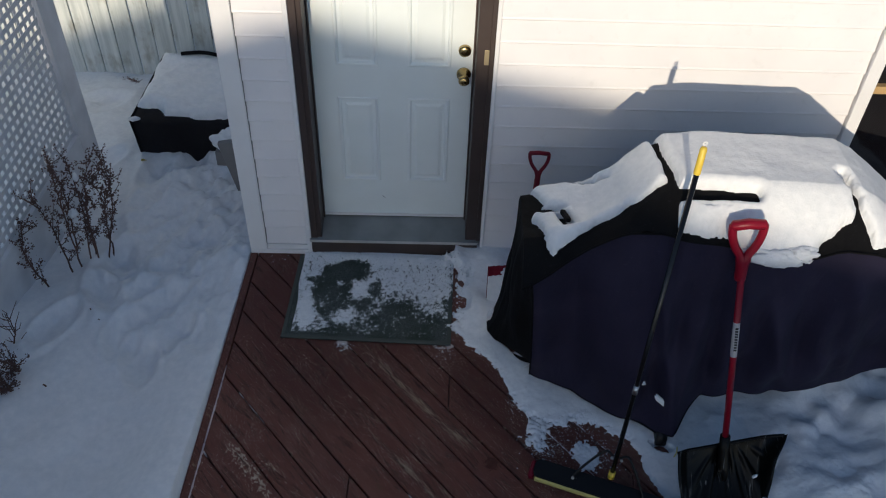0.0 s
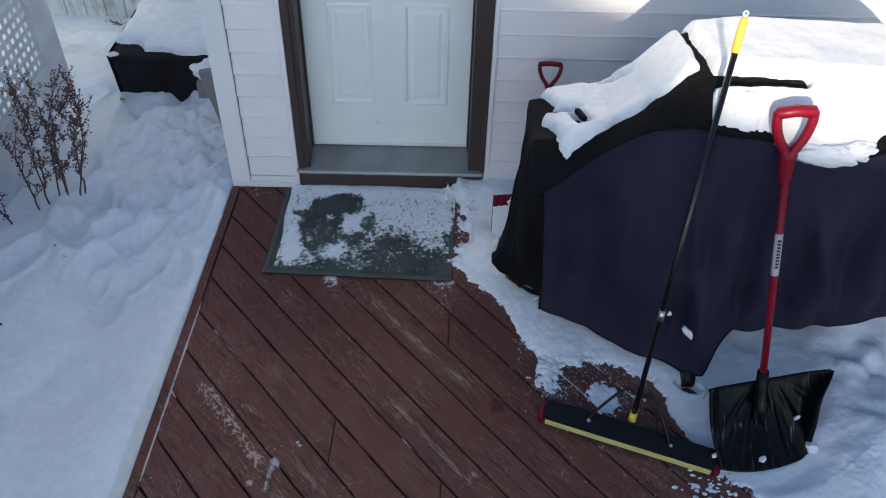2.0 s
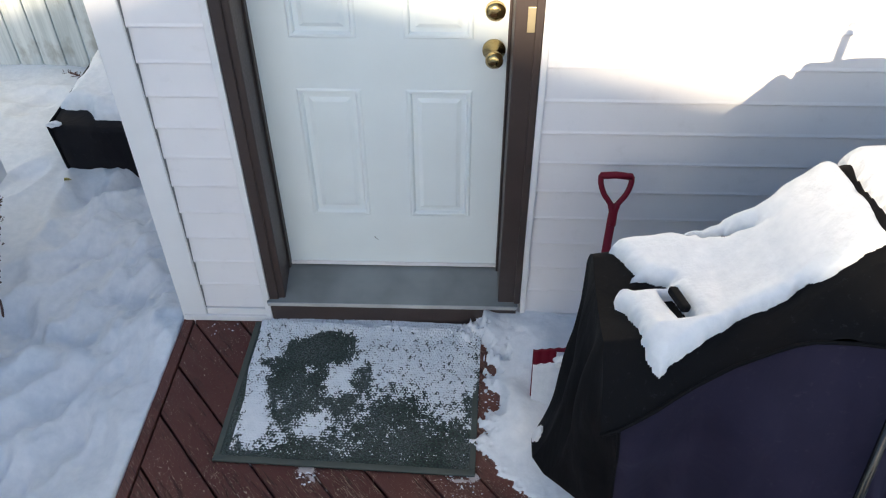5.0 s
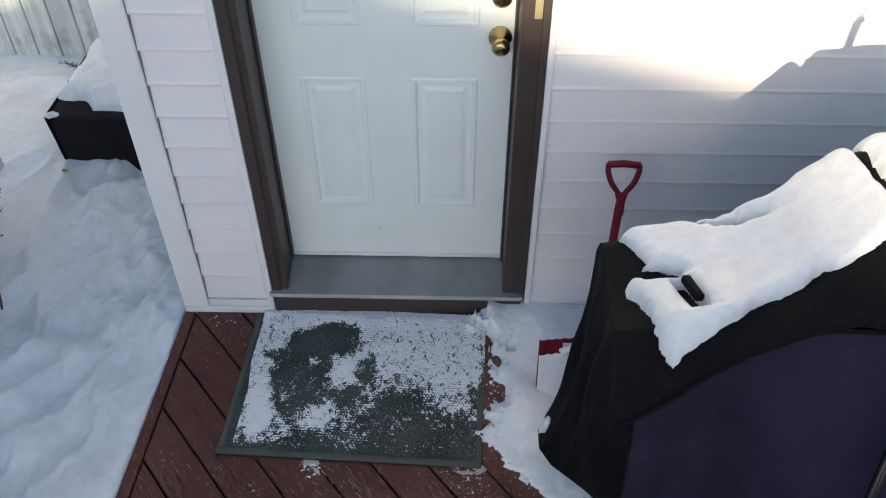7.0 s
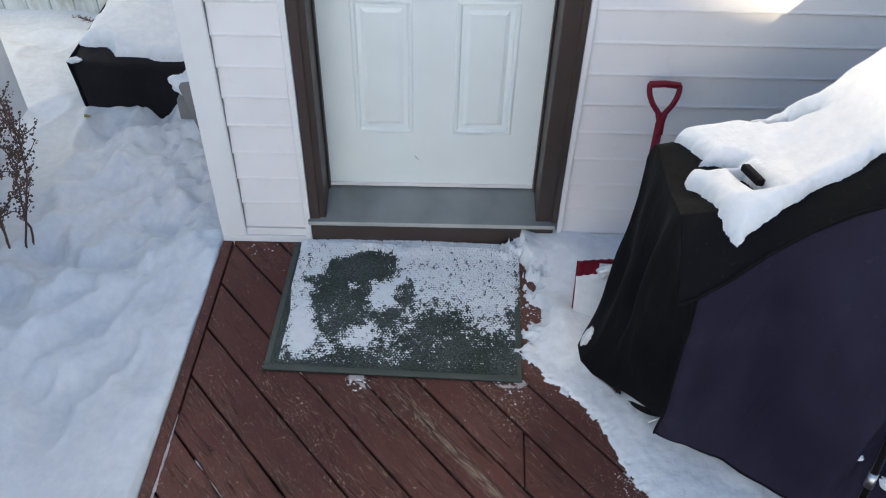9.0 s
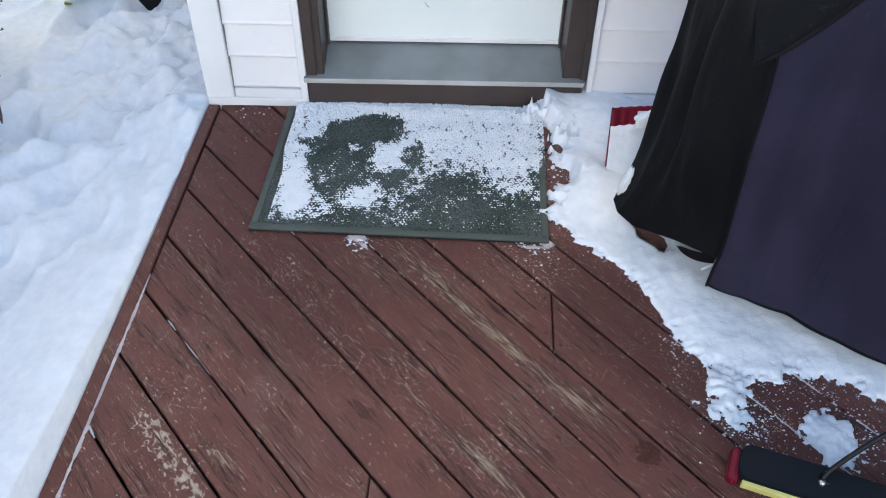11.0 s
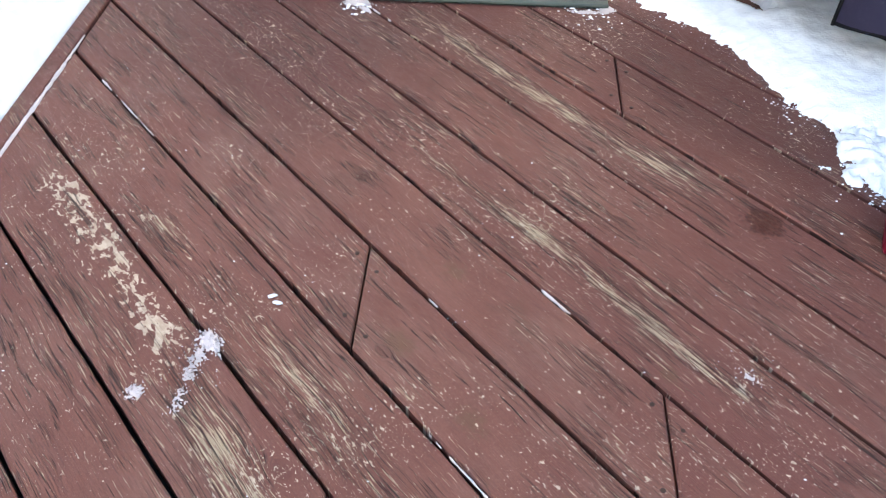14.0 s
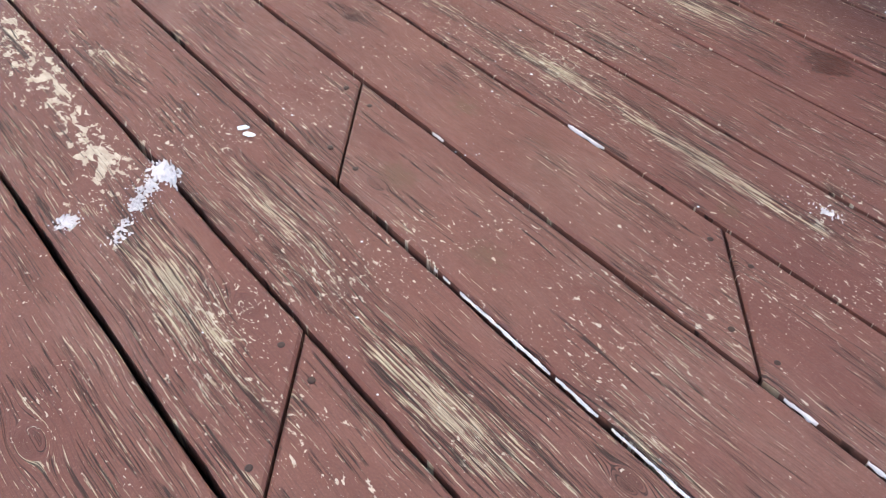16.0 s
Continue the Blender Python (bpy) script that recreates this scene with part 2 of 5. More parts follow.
    specks = n.ramp(n.math("ADD", n.noise(1.0, 3, 0.6, n.map((85, 160, 1), vector=along), 0.3), loose), [(0.672, 0.0), (0.686, 1.0)])
    grit = n.ramp(n.math("ADD", n.noise(1.0, 2, 0.5, n.map((210, 380, 1), vector=along), 0.4), n.math("MULTIPLY", loose, 0.7)), [(0.700, 0.0), (0.715, 1.0)])
    chips = n.math("MAXIMUM", chips, n.math("MAXIMUM", specks, grit))
    # the paint itself
    paint = n.mix(n.ramp(patch, [(0.3, 0.0), (0.7, 1.0)]), (0.144, 0.051, 0.037), (0.187, 0.076, 0.055))
    paint = n.mix(n.math("MULTIPLY", rnd, 0.45), paint, (0.138, 0.046, 0.037))
    thin = n.math("MULTIPLY", n.ramp(n.math("ADD", n.noise(3.4, 4, 0.6), n.math("MULTIPLY", wear, 0.35)), [(0.46, 0.0), (0.70, 1.0)]), n.ramp(streak, [(0.38, 0.08), (0.60, 0.60)]))
    paint = n.mix(thin, paint, (0.215, 0.128, 0.098))
    # deepens the paint in noisy ovals near the house and the snow
    dark_zone = n.math("MULTIPLY", n.math("ADD", n.zones(turned, DARK_ZONES), n.math("MULTIPLY", n.math("SUBTRACT", n.noise(4, 4), 0.5), 0.6)), 1.0, True)
    paint = n.mix(n.ramp(dark_zone, [(0.05, 0.0), (0.5, 0.66)]), paint, (0.066, 0.020, 0.018))
    stain = n.ramp(n.noise(7, 4, 0.6), [(0.62, 0.0), (0.70, 1.0)])
    paint = n.mix(n.math("MULTIPLY", stain, 0.40), paint, (0.095, 0.040, 0.024))
    paint = n.mix(n.math("MULTIPLY", n.ramp(fibre, [(0.36, 1.0), (0.47, 0.0)]), 0.40), paint, (0.080, 0.034, 0.029))
    mottle = n.noise(520, 3, 0.7)
    paint = n.mix(n.ramp(mottle, [(0.35, 0.25), (0.55, 0.0)]), paint, (0.09, 0.032, 0.026))
    paint = n.mix(n.ramp(mottle, [(0.58, 0.0), (0.72, 0.25)]), paint, (0.34, 0.21, 0.17))
    soil = n.math("MULTIPLY", n.ramp(n.math("ADD", n.zones(turned, SOIL), n.math("MULTIPLY", n.math("SUBTRACT", n.noise(110, 4, 0.7), 0.5), 1.3)), [(0.25, 0.0), (0.60, 1.0)]), 0.55)
    paint = n.mix(soil, paint, (0.115, 0.062, 0.034))
    paint = n.mix(n.math("MULTIPLY", n.ramp(eye, [(0.0, 0.0), (0.5, 1.0)]), 0.45), paint, (0.105, 0.036, 0.028))
    wood = n.mix(n.ramp(fibre, [(0.38, 0.0), (0.60, 1.0)]), (0.27, 0.185, 0.120), (0.54, 0.415, 0.285))
    wood = n.mix(n.ramp(n.noise(11, 4), [(0.46, 0.0), (0.66, 0.42)]), wood, (0.40, 0.34, 0.215))
    col = n.mix(n.math("MULTIPLY", worn, n.ramp(n.math("ADD", streak, n.math("MULTIPLY", heavy, 0.3)), [(0.50, 0.62), (0.75, 0.95)])), paint, wood)
    cream = n.mix(n.ramp(flake, [(0.4, 0.0), (0.6, 1.0)]), (0.43, 0.325, 0.235), (0.58, 0.475, 0.365))
    col = n.mix(n.math("MULTIPLY", chips, 0.90), col, cream)
    col = n.mix(n.math("MULTIPLY", crack, 0.90), col, (0.030, 0.014, 0.011))
    # a wet spill
    v = n.map(vector=n.coord, offset=(-0.990, 1.262, 0))
    ln = n.tree.nodes.new("ShaderNodeVectorMath")
    ln.operation = "LENGTH"
    n.link(n.map((1 / 0.036, 1 / 0.044, 0), (0, 0, 25), vector=v), ln.inputs[0])
    wet = n.ramp(n.math("MULTIPLY", n.math("ADD", ln.outputs["Value"], n.math("MULTIPLY", n.noise(42, 4, 0.65), 1.7)), 0.5), [(0.80, 1.0), (0.83, 0.0)])
    wet = n.math("MULTIPLY", wet, n.ramp(n.noise(150, 3), [(0.40, 0.5), (0.50, 1.0)]))
    col = n.mix(n.math("MULTIPLY", wet, 0.90), col, (0.052, 0.011, 0.006))
    h = n.math("ADD", n.math("MULTIPLY", streak, 0.35), n.math("MULTIPLY", fibre, 0.22))
    h = n.math("SUBTRACT", h, n.math("ADD", n.math("MULTIPLY", n.math("MAXIMUM", worn, chips), 0.12), n.math("MULTIPLY", crack, 0.75)))
    rough = n.mix(wet, n.ramp(flake, [(0.3, 0.50), (0.7, 0.75)]), (0.45, 0.45, 0.45))
    return n.done(col, rough, 0, n.bump(h, 0.8, 0.004), Specular_IOR_Level=0.3)


# where the stain is worn most, and where paint has flaked: place, half length along the board, half width, amount
WEAR = ((0.255, -1.735, 0.13, 0.055, 0.62), (0.345, -1.835, 0.12, 0.042, 0.55), (0.215, -1.925, 0.13, 0.060, 0.50), (0.165, -1.875, 0.07, 0.030, 0.35), (0.33, -1.62, 0.22, 0.050, 0.42), (0.47, -1.785, 0.22, 0.045, 0.42),
        (0.555, -1.885, 0.10, 0.05, 0.50), (0.055, -1.335, 0.12, 0.045, 0.34), (0.00, -1.27, 0.12, 0.03, 0.25), (0.46, -0.745, 0.20, 0.034, 0.62), (0.64, -0.94, 0.20, 0.028, 0.55), (0.77, -1.07, 0.14, 0.030, 0.35),
        (0.55, -1.235, 0.26, 0.022, 0.50), (0.71, -1.39, 0.22, 0.018, 0.52), (0.83, -1.53, 0.15, 0.018, 0.55), (0.86, -1.15, 0.14, 0.045, 0.42), (0.80, -1.415, 0.16, 0.014, 0.42),
        (0.34, -1.00, 0.16, 0.04, 0.26), (0.68, -1.865, 0.09, 0.022, 0.45), (0.03, -1.50, 0.40, 0.05, 0.20),
        (-0.12, -0.35, 0.45, 0.40, -0.20), (1.05, -0.85, 0.45, 0.30, -0.15), (0.52, -1.47, 0.20, 0.045, -0.30), (0.60, -1.70, 0.18, 0.04, -0.15))
KNOTS = ((0.332, -1.747, 0.017), (0.19, -1.905, 0.020), (0.430, -1.560, 0.014), (0.255, -1.515, 0.008), (0.672, -1.907, 0.016), (0.35, -1.20, 0.012), (0.60, -0.98, 0.010), (0.10, -1.10, 0.010))
SOIL = ((0.45, -1.545, 0.05, 0.035, 0.8), (0.517, -1.406, 0.04, 0.03, 0.7), (0.552, -1.663, 0.05, 0.035, 0.7), (0.808, -1.571, 0.025, 0.02, 0.9), (0.70, -1.0, 0.04, 0.03, 0.5))
# zones by the house and the swept snow where the paint is darker
DARK_ZONES = ((0.10, -0.45, 0.80, 0.55, 0.9), (1.05, -0.95, 0.60, 0.28, 0.9), (0.1, -0.9, 0.6, 0.3, 0.3))
FLAKED = ((-0.14, -1.25, 0.10, 0.055, 0.16), (-0.06, -1.33, 0.15, 0.06, 0.19), (0.03, -1.44, 0.14, 0.05, 0.20), (0.12, -1.545, 0.10, 0.040, 0.27), (0.16, -1.66, 0.16, 0.05, 0.10), (0.045, -1.325, 0.04, 0.025, 0.16), (0.855, -1.565, 0.09, 0.04, 0.10), (0.90, -1.59, 0.028, 0.012, 0.26), (0.44, -1.90, 0.12, 0.05, 0.12))


M_SNOW = snow_material("snow")
M_FROST = plain("dirty_frost", (0.57, 0.50, 0.49), 0.85, vary=0.25, grain=300, relief=0.5)
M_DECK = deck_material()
def fence_material():
    n = Nodes("fence_paint")
    streak = n.noise(1.0, 4, 0.6, n.map((28, 28, 1.6)))
    low = n.ramp(n.noise(1.0, 4, 0.6, n.map((9, 9, 5))), [(0.52, 0.0), (0.68, 1.0)])
    col = n.mix(n.ramp(streak, [(0.35, 0.0), (0.65, 1.0)]), (0.46, 0.50, 0.49), (0.66, 0.69, 0.67))
    col = n.mix(n.math("MULTIPLY", low, 0.55), col, (0.24, 0.22, 0.17))
    return n.done(col, 0.8, 0, n.bump(streak, 0.4, 0.004))


def fabric(name, a, b, rough=0.8, gloss=0.12):
    n = Nodes(name)
    big, weave = n.noise(3.5, 4), n.noise(900, 2)
    dust = n.ramp(n.noise(60, 5, 0.7), [(0.60, 0.0), (0.80, 1.0)])
    col = n.mix(n.ramp(big, [(0.35, 0.0), (0.65, 1.0)]), a, b)
    col = n.mix(n.math("MULTIPLY", dust, 0.12), col, (0.2, 0.2, 0.22))
    crease = n.noise(1.0, 3, 0.5, n.map((9, 9, 2.5)), 0.8)
    nor = n.bump(crease, 0.35, 0.03)
    return n.done(col, rough, 0, n.bump(weave, 0.2, 0.001, nor), Specular_IOR_Level=gloss)


def mat_material():
    n = Nodes("mat_rubber")
    cell = n.voronoi(95, n.map((1.0, 1.5, 1)))
    col = n.mix(n.ramp(cell, [(0.25, 0.0), (0.5, 1.0)]), (0.028, 0.050, 0.038), (0.008, 0.015, 0.011))
    dust = n.math("MULTIPLY", n.ramp(n.noise(7, 4), [(0.36, 0.0), (0.60, 1.0)]), n.ramp(n.noise(1.0, 2, 0.5, n.map((420, 260, 100))), [(0.52, 0.0), (0.60, 1.0)]))
    col = n.mix(n.math("MULTIPLY", dust, 0.22), col, (0.55, 0.58, 0.60))
    return n.done(col, 0.6, 0, n.bump(cell, 0.8, 0.004))


def siding_material():
    n = Nodes("vinyl_siding")
    wood = n.noise(1.0, 4, 0.6, n.map((7, 7, 120)), 0.4)
    col = n.mix(n.ramp(n.noise(2.5, 4), [(0.3, 0.0), (0.7, 1.0)]), (0.76, 0.75, 0.77), (0.83, 0.82, 0.83))
    dirt = n.ramp(n.noise(14, 5, 0.65), [(0.58, 0.0), (0.78, 1.0)])
    col = n.mix(n.math("MULTIPLY", dirt, 0.18), col, (0.45, 0.44, 0.43))
    return n.done(col, 0.45, 0, n.bump(wood, 0.12, 0.002))


def scuffed_black(name):
    n = Nodes(name)
    scratch = n.ramp(n.noise(1.0, 4, 0.7, n.map((75, 9, 9)), 0.6), [(0.60, 0.0), (0.70, 1.0)])
    col = n.mix(n.math("MULTIPLY", scratch, 0.75), (0.004, 0.004, 0.004), (0.20, 0.20, 0.19))
    return n.done(col, n.ramp(scratch, [(0.0, 0.30), (1.0, 0.5)]), 0, n.bump(scratch, 0.15, 0.002), Specular_IOR_Level=0.16)


M_SIDING = siding_material()
M_TRIM = plain("white_trim", (0.78, 0.78, 0.79), 0.45, vary=0.03)
M_DOOR = plain("door_paint", (0.79, 0.85, 0.855), 0.4, grain=200, vary=0.02, relief=0.08)
M_BROWN = plain("brown_paint", (0.050, 0.036, 0.032), 0.5, vary=0.15)
M_SILL = plain("sill_metal", (0.215, 0.23, 0.235), 0.38, 0.2, vary=0.2)
M_BRASS = plain("brass", (0.50, 0.37, 0.16), 0.22, 1.0, vary=0.05, relief=0.03)
M_NAVY = fabric("navy_fabric", (0.014, 0.012, 0.030), (0.022, 0.019, 0.043), 0.78, 0.24)
M_BLACK = fabric("black_fabric", (0.004, 0.004, 0.005), (0.007, 0.007, 0.008), 0.8)
M_BOXCLOTH = fabric("box_fabric", (0.012, 0.011, 0.013), (0.019, 0.018, 0.020), 0.75)
M_RED = plain("red_plastic", (0.215, 0.004, 0.018), 0.38, vary=0.1)
M_RED.node_tree.nodes["Principled BSDF"].inputs["Specular IOR Level"].default_value = 0.3
M_DARKRED = plain("dark_red_plastic", (0.14, 0.003, 0.016), 0.45, vary=0.15)
M_DARKRED.node_tree.nodes["Principled BSDF"].inputs["Specular IOR Level"].default_value = 0.25
M_LIP = plain("sill_lip", (0.46, 0.47, 0.46), 0.45, 0.2, vary=0.15)
M_PALEY = plain("pale_yellow", (0.60, 0.53, 0.17), 0.5, vary=0.08)
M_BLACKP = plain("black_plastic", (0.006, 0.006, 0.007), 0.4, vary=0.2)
M_BLACKP.node_tree.nodes["Principled BSDF"].inputs["Specular IOR Level"].default_value = 0.3
M_GLOSSY = plain("glossy_black_paint", (0.006, 0.006, 0.007), 0.18, vary=0.2, relief=0.04)
M_YELLOW = plain("yellow_plastic", (0.72, 0.52, 0.05), 0.4)
M_GREYWOOD = plain("grey_wood", (0.20, 0.20, 0.20), 0.8)
M_LATTICE = plain("lattice_vinyl", (0.60, 0.61, 0.64), 0.5)
M_FENCE = fence_material()
M_RUBBER = mat_material()
M_RIM = plain("rubber_rim", (0.055, 0.068, 0.058), 0.6)
M_SCOOP = scuffed_black("scuffed_plastic")
M_LABEL = plain("label_grey", (0.42, 0.41, 0.42), 0.5)
M_DARK = plain("dark_print", (0.02, 0.02, 0.02), 0.6)
M_LEAF = plain("dry_leaf", (0.32, 0.26, 0.06), 0.7)
M_TWIG = plain("twig", (0.105, 0.060, 0.050), 0.85, vary=0.3)
M_GLASS = plain("dark_glass", (0.012, 0.012, 0.014), 0.06, relief=0.0)
M_TAN = plain("tan_wood", (0.45, 0.30, 0.13), 0.5)
M_STEEL = plain("steel", (0.5, 0.5, 0.5), 0.35, 1.0)

# ---- ground: one sheet of snow to the horizon ----
steps = random.Random(5)
FOOTPRINTS = [(steps.uniform(-1.25, -0.42), -0.75 + 2.1 * k / 26 + steps.uniform(-0.08, 0.08), steps.uniform(55, 125), steps.uniform(0.02, 0.048)) for k in range(27)]
FOOTPRINTS += [(steps.uniform(-1.9, -1.0), steps.uniform(0.9, 2.0), steps.uniform(0, 180), steps.uniform(0.015, 0.03)) for k in range(8)]


def ground_z(x, y):
    z = -0.20 - 0.10 * np.clip(y, -1.5, 2.4)
    z = z + 0.14 * smooth(-0.75, -0.33, x) * smooth(1.2, -0.2, y)
    trod = smooth(-1.3, -0.95, x) * smooth(-0.9, 0.0, y)
    z = z + 0.025 * fbm(x * 1.7, y * 1.7, 3, 3) + 0.085 * trod * np.abs(fbm(x * 4.2, y * 4.2, 4, 9, 0.55)) + 0.055 * trod * fbm(x * 8.5, y * 8.5, 4, 19, 0.55)
    z = z + 0.014 * fbm(x * 6, y * 6, 4, 5) + 0.02 * smooth(-2.2, -1.6, x) * np.abs(fbm(x * 3, y * 3, 3, 6))
    z = z + 0.15 * fbm(x * 0.25, y * 0.25, 2, 8) * smooth(3, 8, np.hypot(x + 1, y))
    for fx, fy, turn, deep in FOOTPRINTS:
        inside = blob(x, y, fx, fy, 0.175, 0.085, turn)
        z = z - deep * smooth(-0.15, 0.55, inside) + 0.35 * deep * np.exp(-((inside + 0.25) / 0.22) ** 2)
    return np.where((x > -0.3) & (y < 8) & (y > -4.2) & (x < 8), -0.62, z)


gx = np.concatenate([-np.geomspace(1500, 2.3, 40), np.linspace(-2.25, -0.31, 200), np.array([-0.29, 0.5, 2, 4, 6, 7.99, 8.05]), np.geomspace(9, 1500, 30)])
gy = np.concatenate([-np.geomspace(1500, 4.4, 40), np.linspace(-4.19, 3.2, 380), np.geomspace(3.5, 1500, 40)])
GX, GY = np.meshgrid(gx, gy)
ground = sheet("ground", np.stack([GX, GY, ground_z(GX, GY)], -1), None, M_SNOW)
tagged(ground, "trodden white snow covering the yard beside the deck", "snow", kind="structure")

# ---- deck ----
deck = thing("deck", "red-brown stained wooden deck with worn diagonal boards", "deck")
tagged(deck, kind="structure")
GAPS = [0.46, 0.258, 0.065, -0.131, -0.326, -0.53, -0.735, -0.937, -1.141, -1.347, -1.557, -1.762, -1.967, -2.172, -2.377, -2.582, -2.787]
SLOPE = -math.tan(radians(BOARD_TURN))
while GAPS[-1] > -3.4:
    GAPS.append(GAPS[-1] - 0.205)
while GAPS[0] < 4.3:
    GAPS.insert(0, GAPS[0] + 0.205)
JOINTS = {0.065: (0.794,), -0.735: (0.797,), -0.937: (0.386,), -1.347: (0.389,), 0.46: (1.6,), 0.258: (2.0,)}
DX0, DX1, DY0, DY1 = -0.262, 4.0, -3.0, 0.10


def clip(poly, inside, cut):
    out = []
    for a, b in zip(poly, poly[1:] + poly[:1]):
        if inside(a):
            out.append(a)
        if inside(a) != inside(b):
            out.append(cut(a, b))
    return out


def half(poly, nx, ny, c):
    """Keeps the side where nx*x + ny*y <= c."""
    f = lambda p: nx * p[0] + ny * p[1] - c
    return clip(poly, lambda p: f(p) <= 0, lambda a, b: tuple(a[i] + (b[i] - a[i]) * f(a) / (f(a) - f(b)) for i in (0, 1)))


def slab(poly, z0, z1, ch=0.003):
    """A board cut to a polygon, with eased top edges."""
    bm = bmesh.new()
    cx, cy = sum(p[0] for p in poly) / len(poly), sum(p[1] for p in poly) / len(poly)
    n = len(poly)
    inset = []
    for i in range(n):
        p, a, b = Vector(poly[i]), Vector(poly[i - 1]), Vector(poly[(i + 1) % n])
        d1, d2 = (p - a).normalized(), (b - p).normalized()
        nrm = (Vector((-d1.y, d1.x)) + Vector((-d2.y, d2.x)))
        k = max(0.3, nrm.length_squared / 2)
        inset.append(p + nrm * ch / k)
    rings = [[bm.verts.new((*p, z0)) for p in poly], [bm.verts.new((*p, z1 - ch)) for p in poly], [bm.verts.new((*p, z1)) for p in inset]]
    for a, b in zip(rings, rings[1:]):
        for i in range(n):
            bm.faces.new((a[i], a[(i + 1) % n], b[(i + 1) % n], b[i]))
    bm.faces.new(rings[-1])
    bm.faces.new(rings[0][::-1])
    return bm


def wavy(poly, seed):
    """The long edges of a board, slightly uneven."""
    out = []
    for a, b in zip(poly, poly[1:] + poly[:1]):
        a, b = Vector(a), Vector(b)
        d = (b - a).length
        out.append(tuple(a))
        if d > 0.3 and abs(a.x - b.x) > 0.1 and abs(a.y - b.y) > 0.1:
            nrm = Vector((b.y - a.y, a.x - b.x)) / d
            for k in range(1, int(d / 0.018)):
                p = a.lerp(b, k * 0.018 / d)
                w = 0.0016 * noise.noise(Vector((p.x * 14, p.y * 14, seed * 9 + nrm.x))) + 0.0008 * noise.noise(Vector((p.x * 60, p.y * 60, seed * 9 + nrm.x)))
                out.append(tuple(p + nrm * w))
    return out


GAP = 0.0064
for c1, c0 in zip(GAPS, GAPS[1:]):
    strip = [(DX0, DY0), (DX1, DY0), (DX1, DY1), (DX0, DY1)]
    strip = half(strip, SLOPE, 1, c1 - GAP / 2 / math.cos(math.atan(SLOPE)))
    if len(strip) > 2:
        strip = half(strip, -SLOPE, -1, -c0 - GAP / 2 / math.cos(math.atan(SLOPE)))
    if len(strip) < 3:
        continue
    cuts = JOINTS.get(c1, ())
    pieces, lo = [], None
    for cx in cuts:
        pieces.append(half(half(strip, 1, 0, cx - 0.0015), -1, 0, 99 if lo is None else -lo))
        lo = cx + 0.0015
    pieces.append(strip if lo is None else half(strip, -1, 0, -lo))
    for poly in pieces:
        if len(poly) > 2:
            poly = wavy(poly, c1)
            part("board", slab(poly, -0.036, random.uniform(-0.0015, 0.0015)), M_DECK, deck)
M_SCREW = plain("rusty_screw", (0.045, 0.022, 0.016), 0.5, 0.4)
for c1, cuts in JOINTS.items():
    c0 = GAPS[GAPS.index(c1) + 1]
    for cx in cuts:
        for sx_ in (-0.017, 0.017):
            for f in (0.2, 0.8):
                yy_ = (c1 + (c0 - c1) * f) - SLOPE * (cx + sx_)
                bm = tube(bmesh.new(), [(cx + sx_, yy_, -0.002), (cx + sx_, yy_, 0.0012), (cx + sx_, yy_, 0.0018)], [0.0036, 0.0036, 0.0022], 10)
                part("screw", bm, M_SCREW, deck)
part("edge_board", new_box(-0.304, -0.268, DY0, -0.004, -0.15, 0.003, 0.004), M_DECK, deck)
# one black slab stands for the framing and the shade under the boards
part("joists", new_box(-0.26, DX1, DY0, -0.03, -0.2, -0.1), M_BLACKP, deck, "black slab standing for the framing and shade below the boards")

# ---- house ----
LAP, ZTOP = 0.1122, 3.0
WX0, WX1 = -0.211, 2.60
HOUSE_TURN = radians(2.4)             # the house stands slightly askew to the deck
wall = thing("wall_north", "white vinyl lap siding on the house wall", "wall")
tagged(wall, kind="structure")


def siding(x0, x1, z0, z1):
    """Lap courses with a rolled lower lip, facing -y, their faces near y = 0."""
    bm = bmesh.new()
    z = z0
    while z < z1 - 0.01:
        t = min(z + LAP, z1)
        prof = [(0.003, z), (-0.0115, z), (-0.0135, z + 0.003), (-0.0135, z + 0.007), (-0.011, z + 0.014), (-0.0005, t - 0.005), (0.003, t)]
        a = [bm.verts.new((x0, y, zz)) for y, zz in prof]
        b = [bm.verts.new((x1, y, zz)) for y, zz in prof]
        for i in range(len(prof) - 1):
            bm.faces.new((a[i], b[i], b[i + 1], a[i + 1]))
        z = t
    return bm


part("siding", siding(WX0, 0.006, 0.067, ZTOP), M_SIDING, wall)
part("siding", siding(0.938, WX1, 0.067, ZTOP), M_SIDING, wall)
part("siding", siding(0.006, 0.938, 2.30, ZTOP), M_SIDING, wall)
part("sheathing", new_box(-0.31, 0.0, 0.004, 0.16, -0.6, ZTOP), M_SIDING, wall)
part("sheathing", new_box(0.945, WX1 + 0.02, 0.004, 0.16, -0.6, ZTOP), M_SIDING, wall)
part("sheathing", new_box(0.0, 0.945, 0.004, 0.16, 2.30, ZTOP), M_SIDING, wall)
part("sheathing", new_box(-0.31, -0.17, 0.16, 7.0, -0.6, ZTOP), M_SIDING, wall)
corner = part("corner_post", new_box(-0.305, -0.2145, -0.019, 0.02, -0.05, ZTOP, 0.004), M_TRIM, wall)
# grey strip gives the gap beside the post its shadow line
part("shadow_line", new_box(-0.2143, -0.2112, -0.0120, 0.003, 0.062, ZTOP), M_GREYWOOD, wall, "thin grey strip for the shadow line beside the corner post")
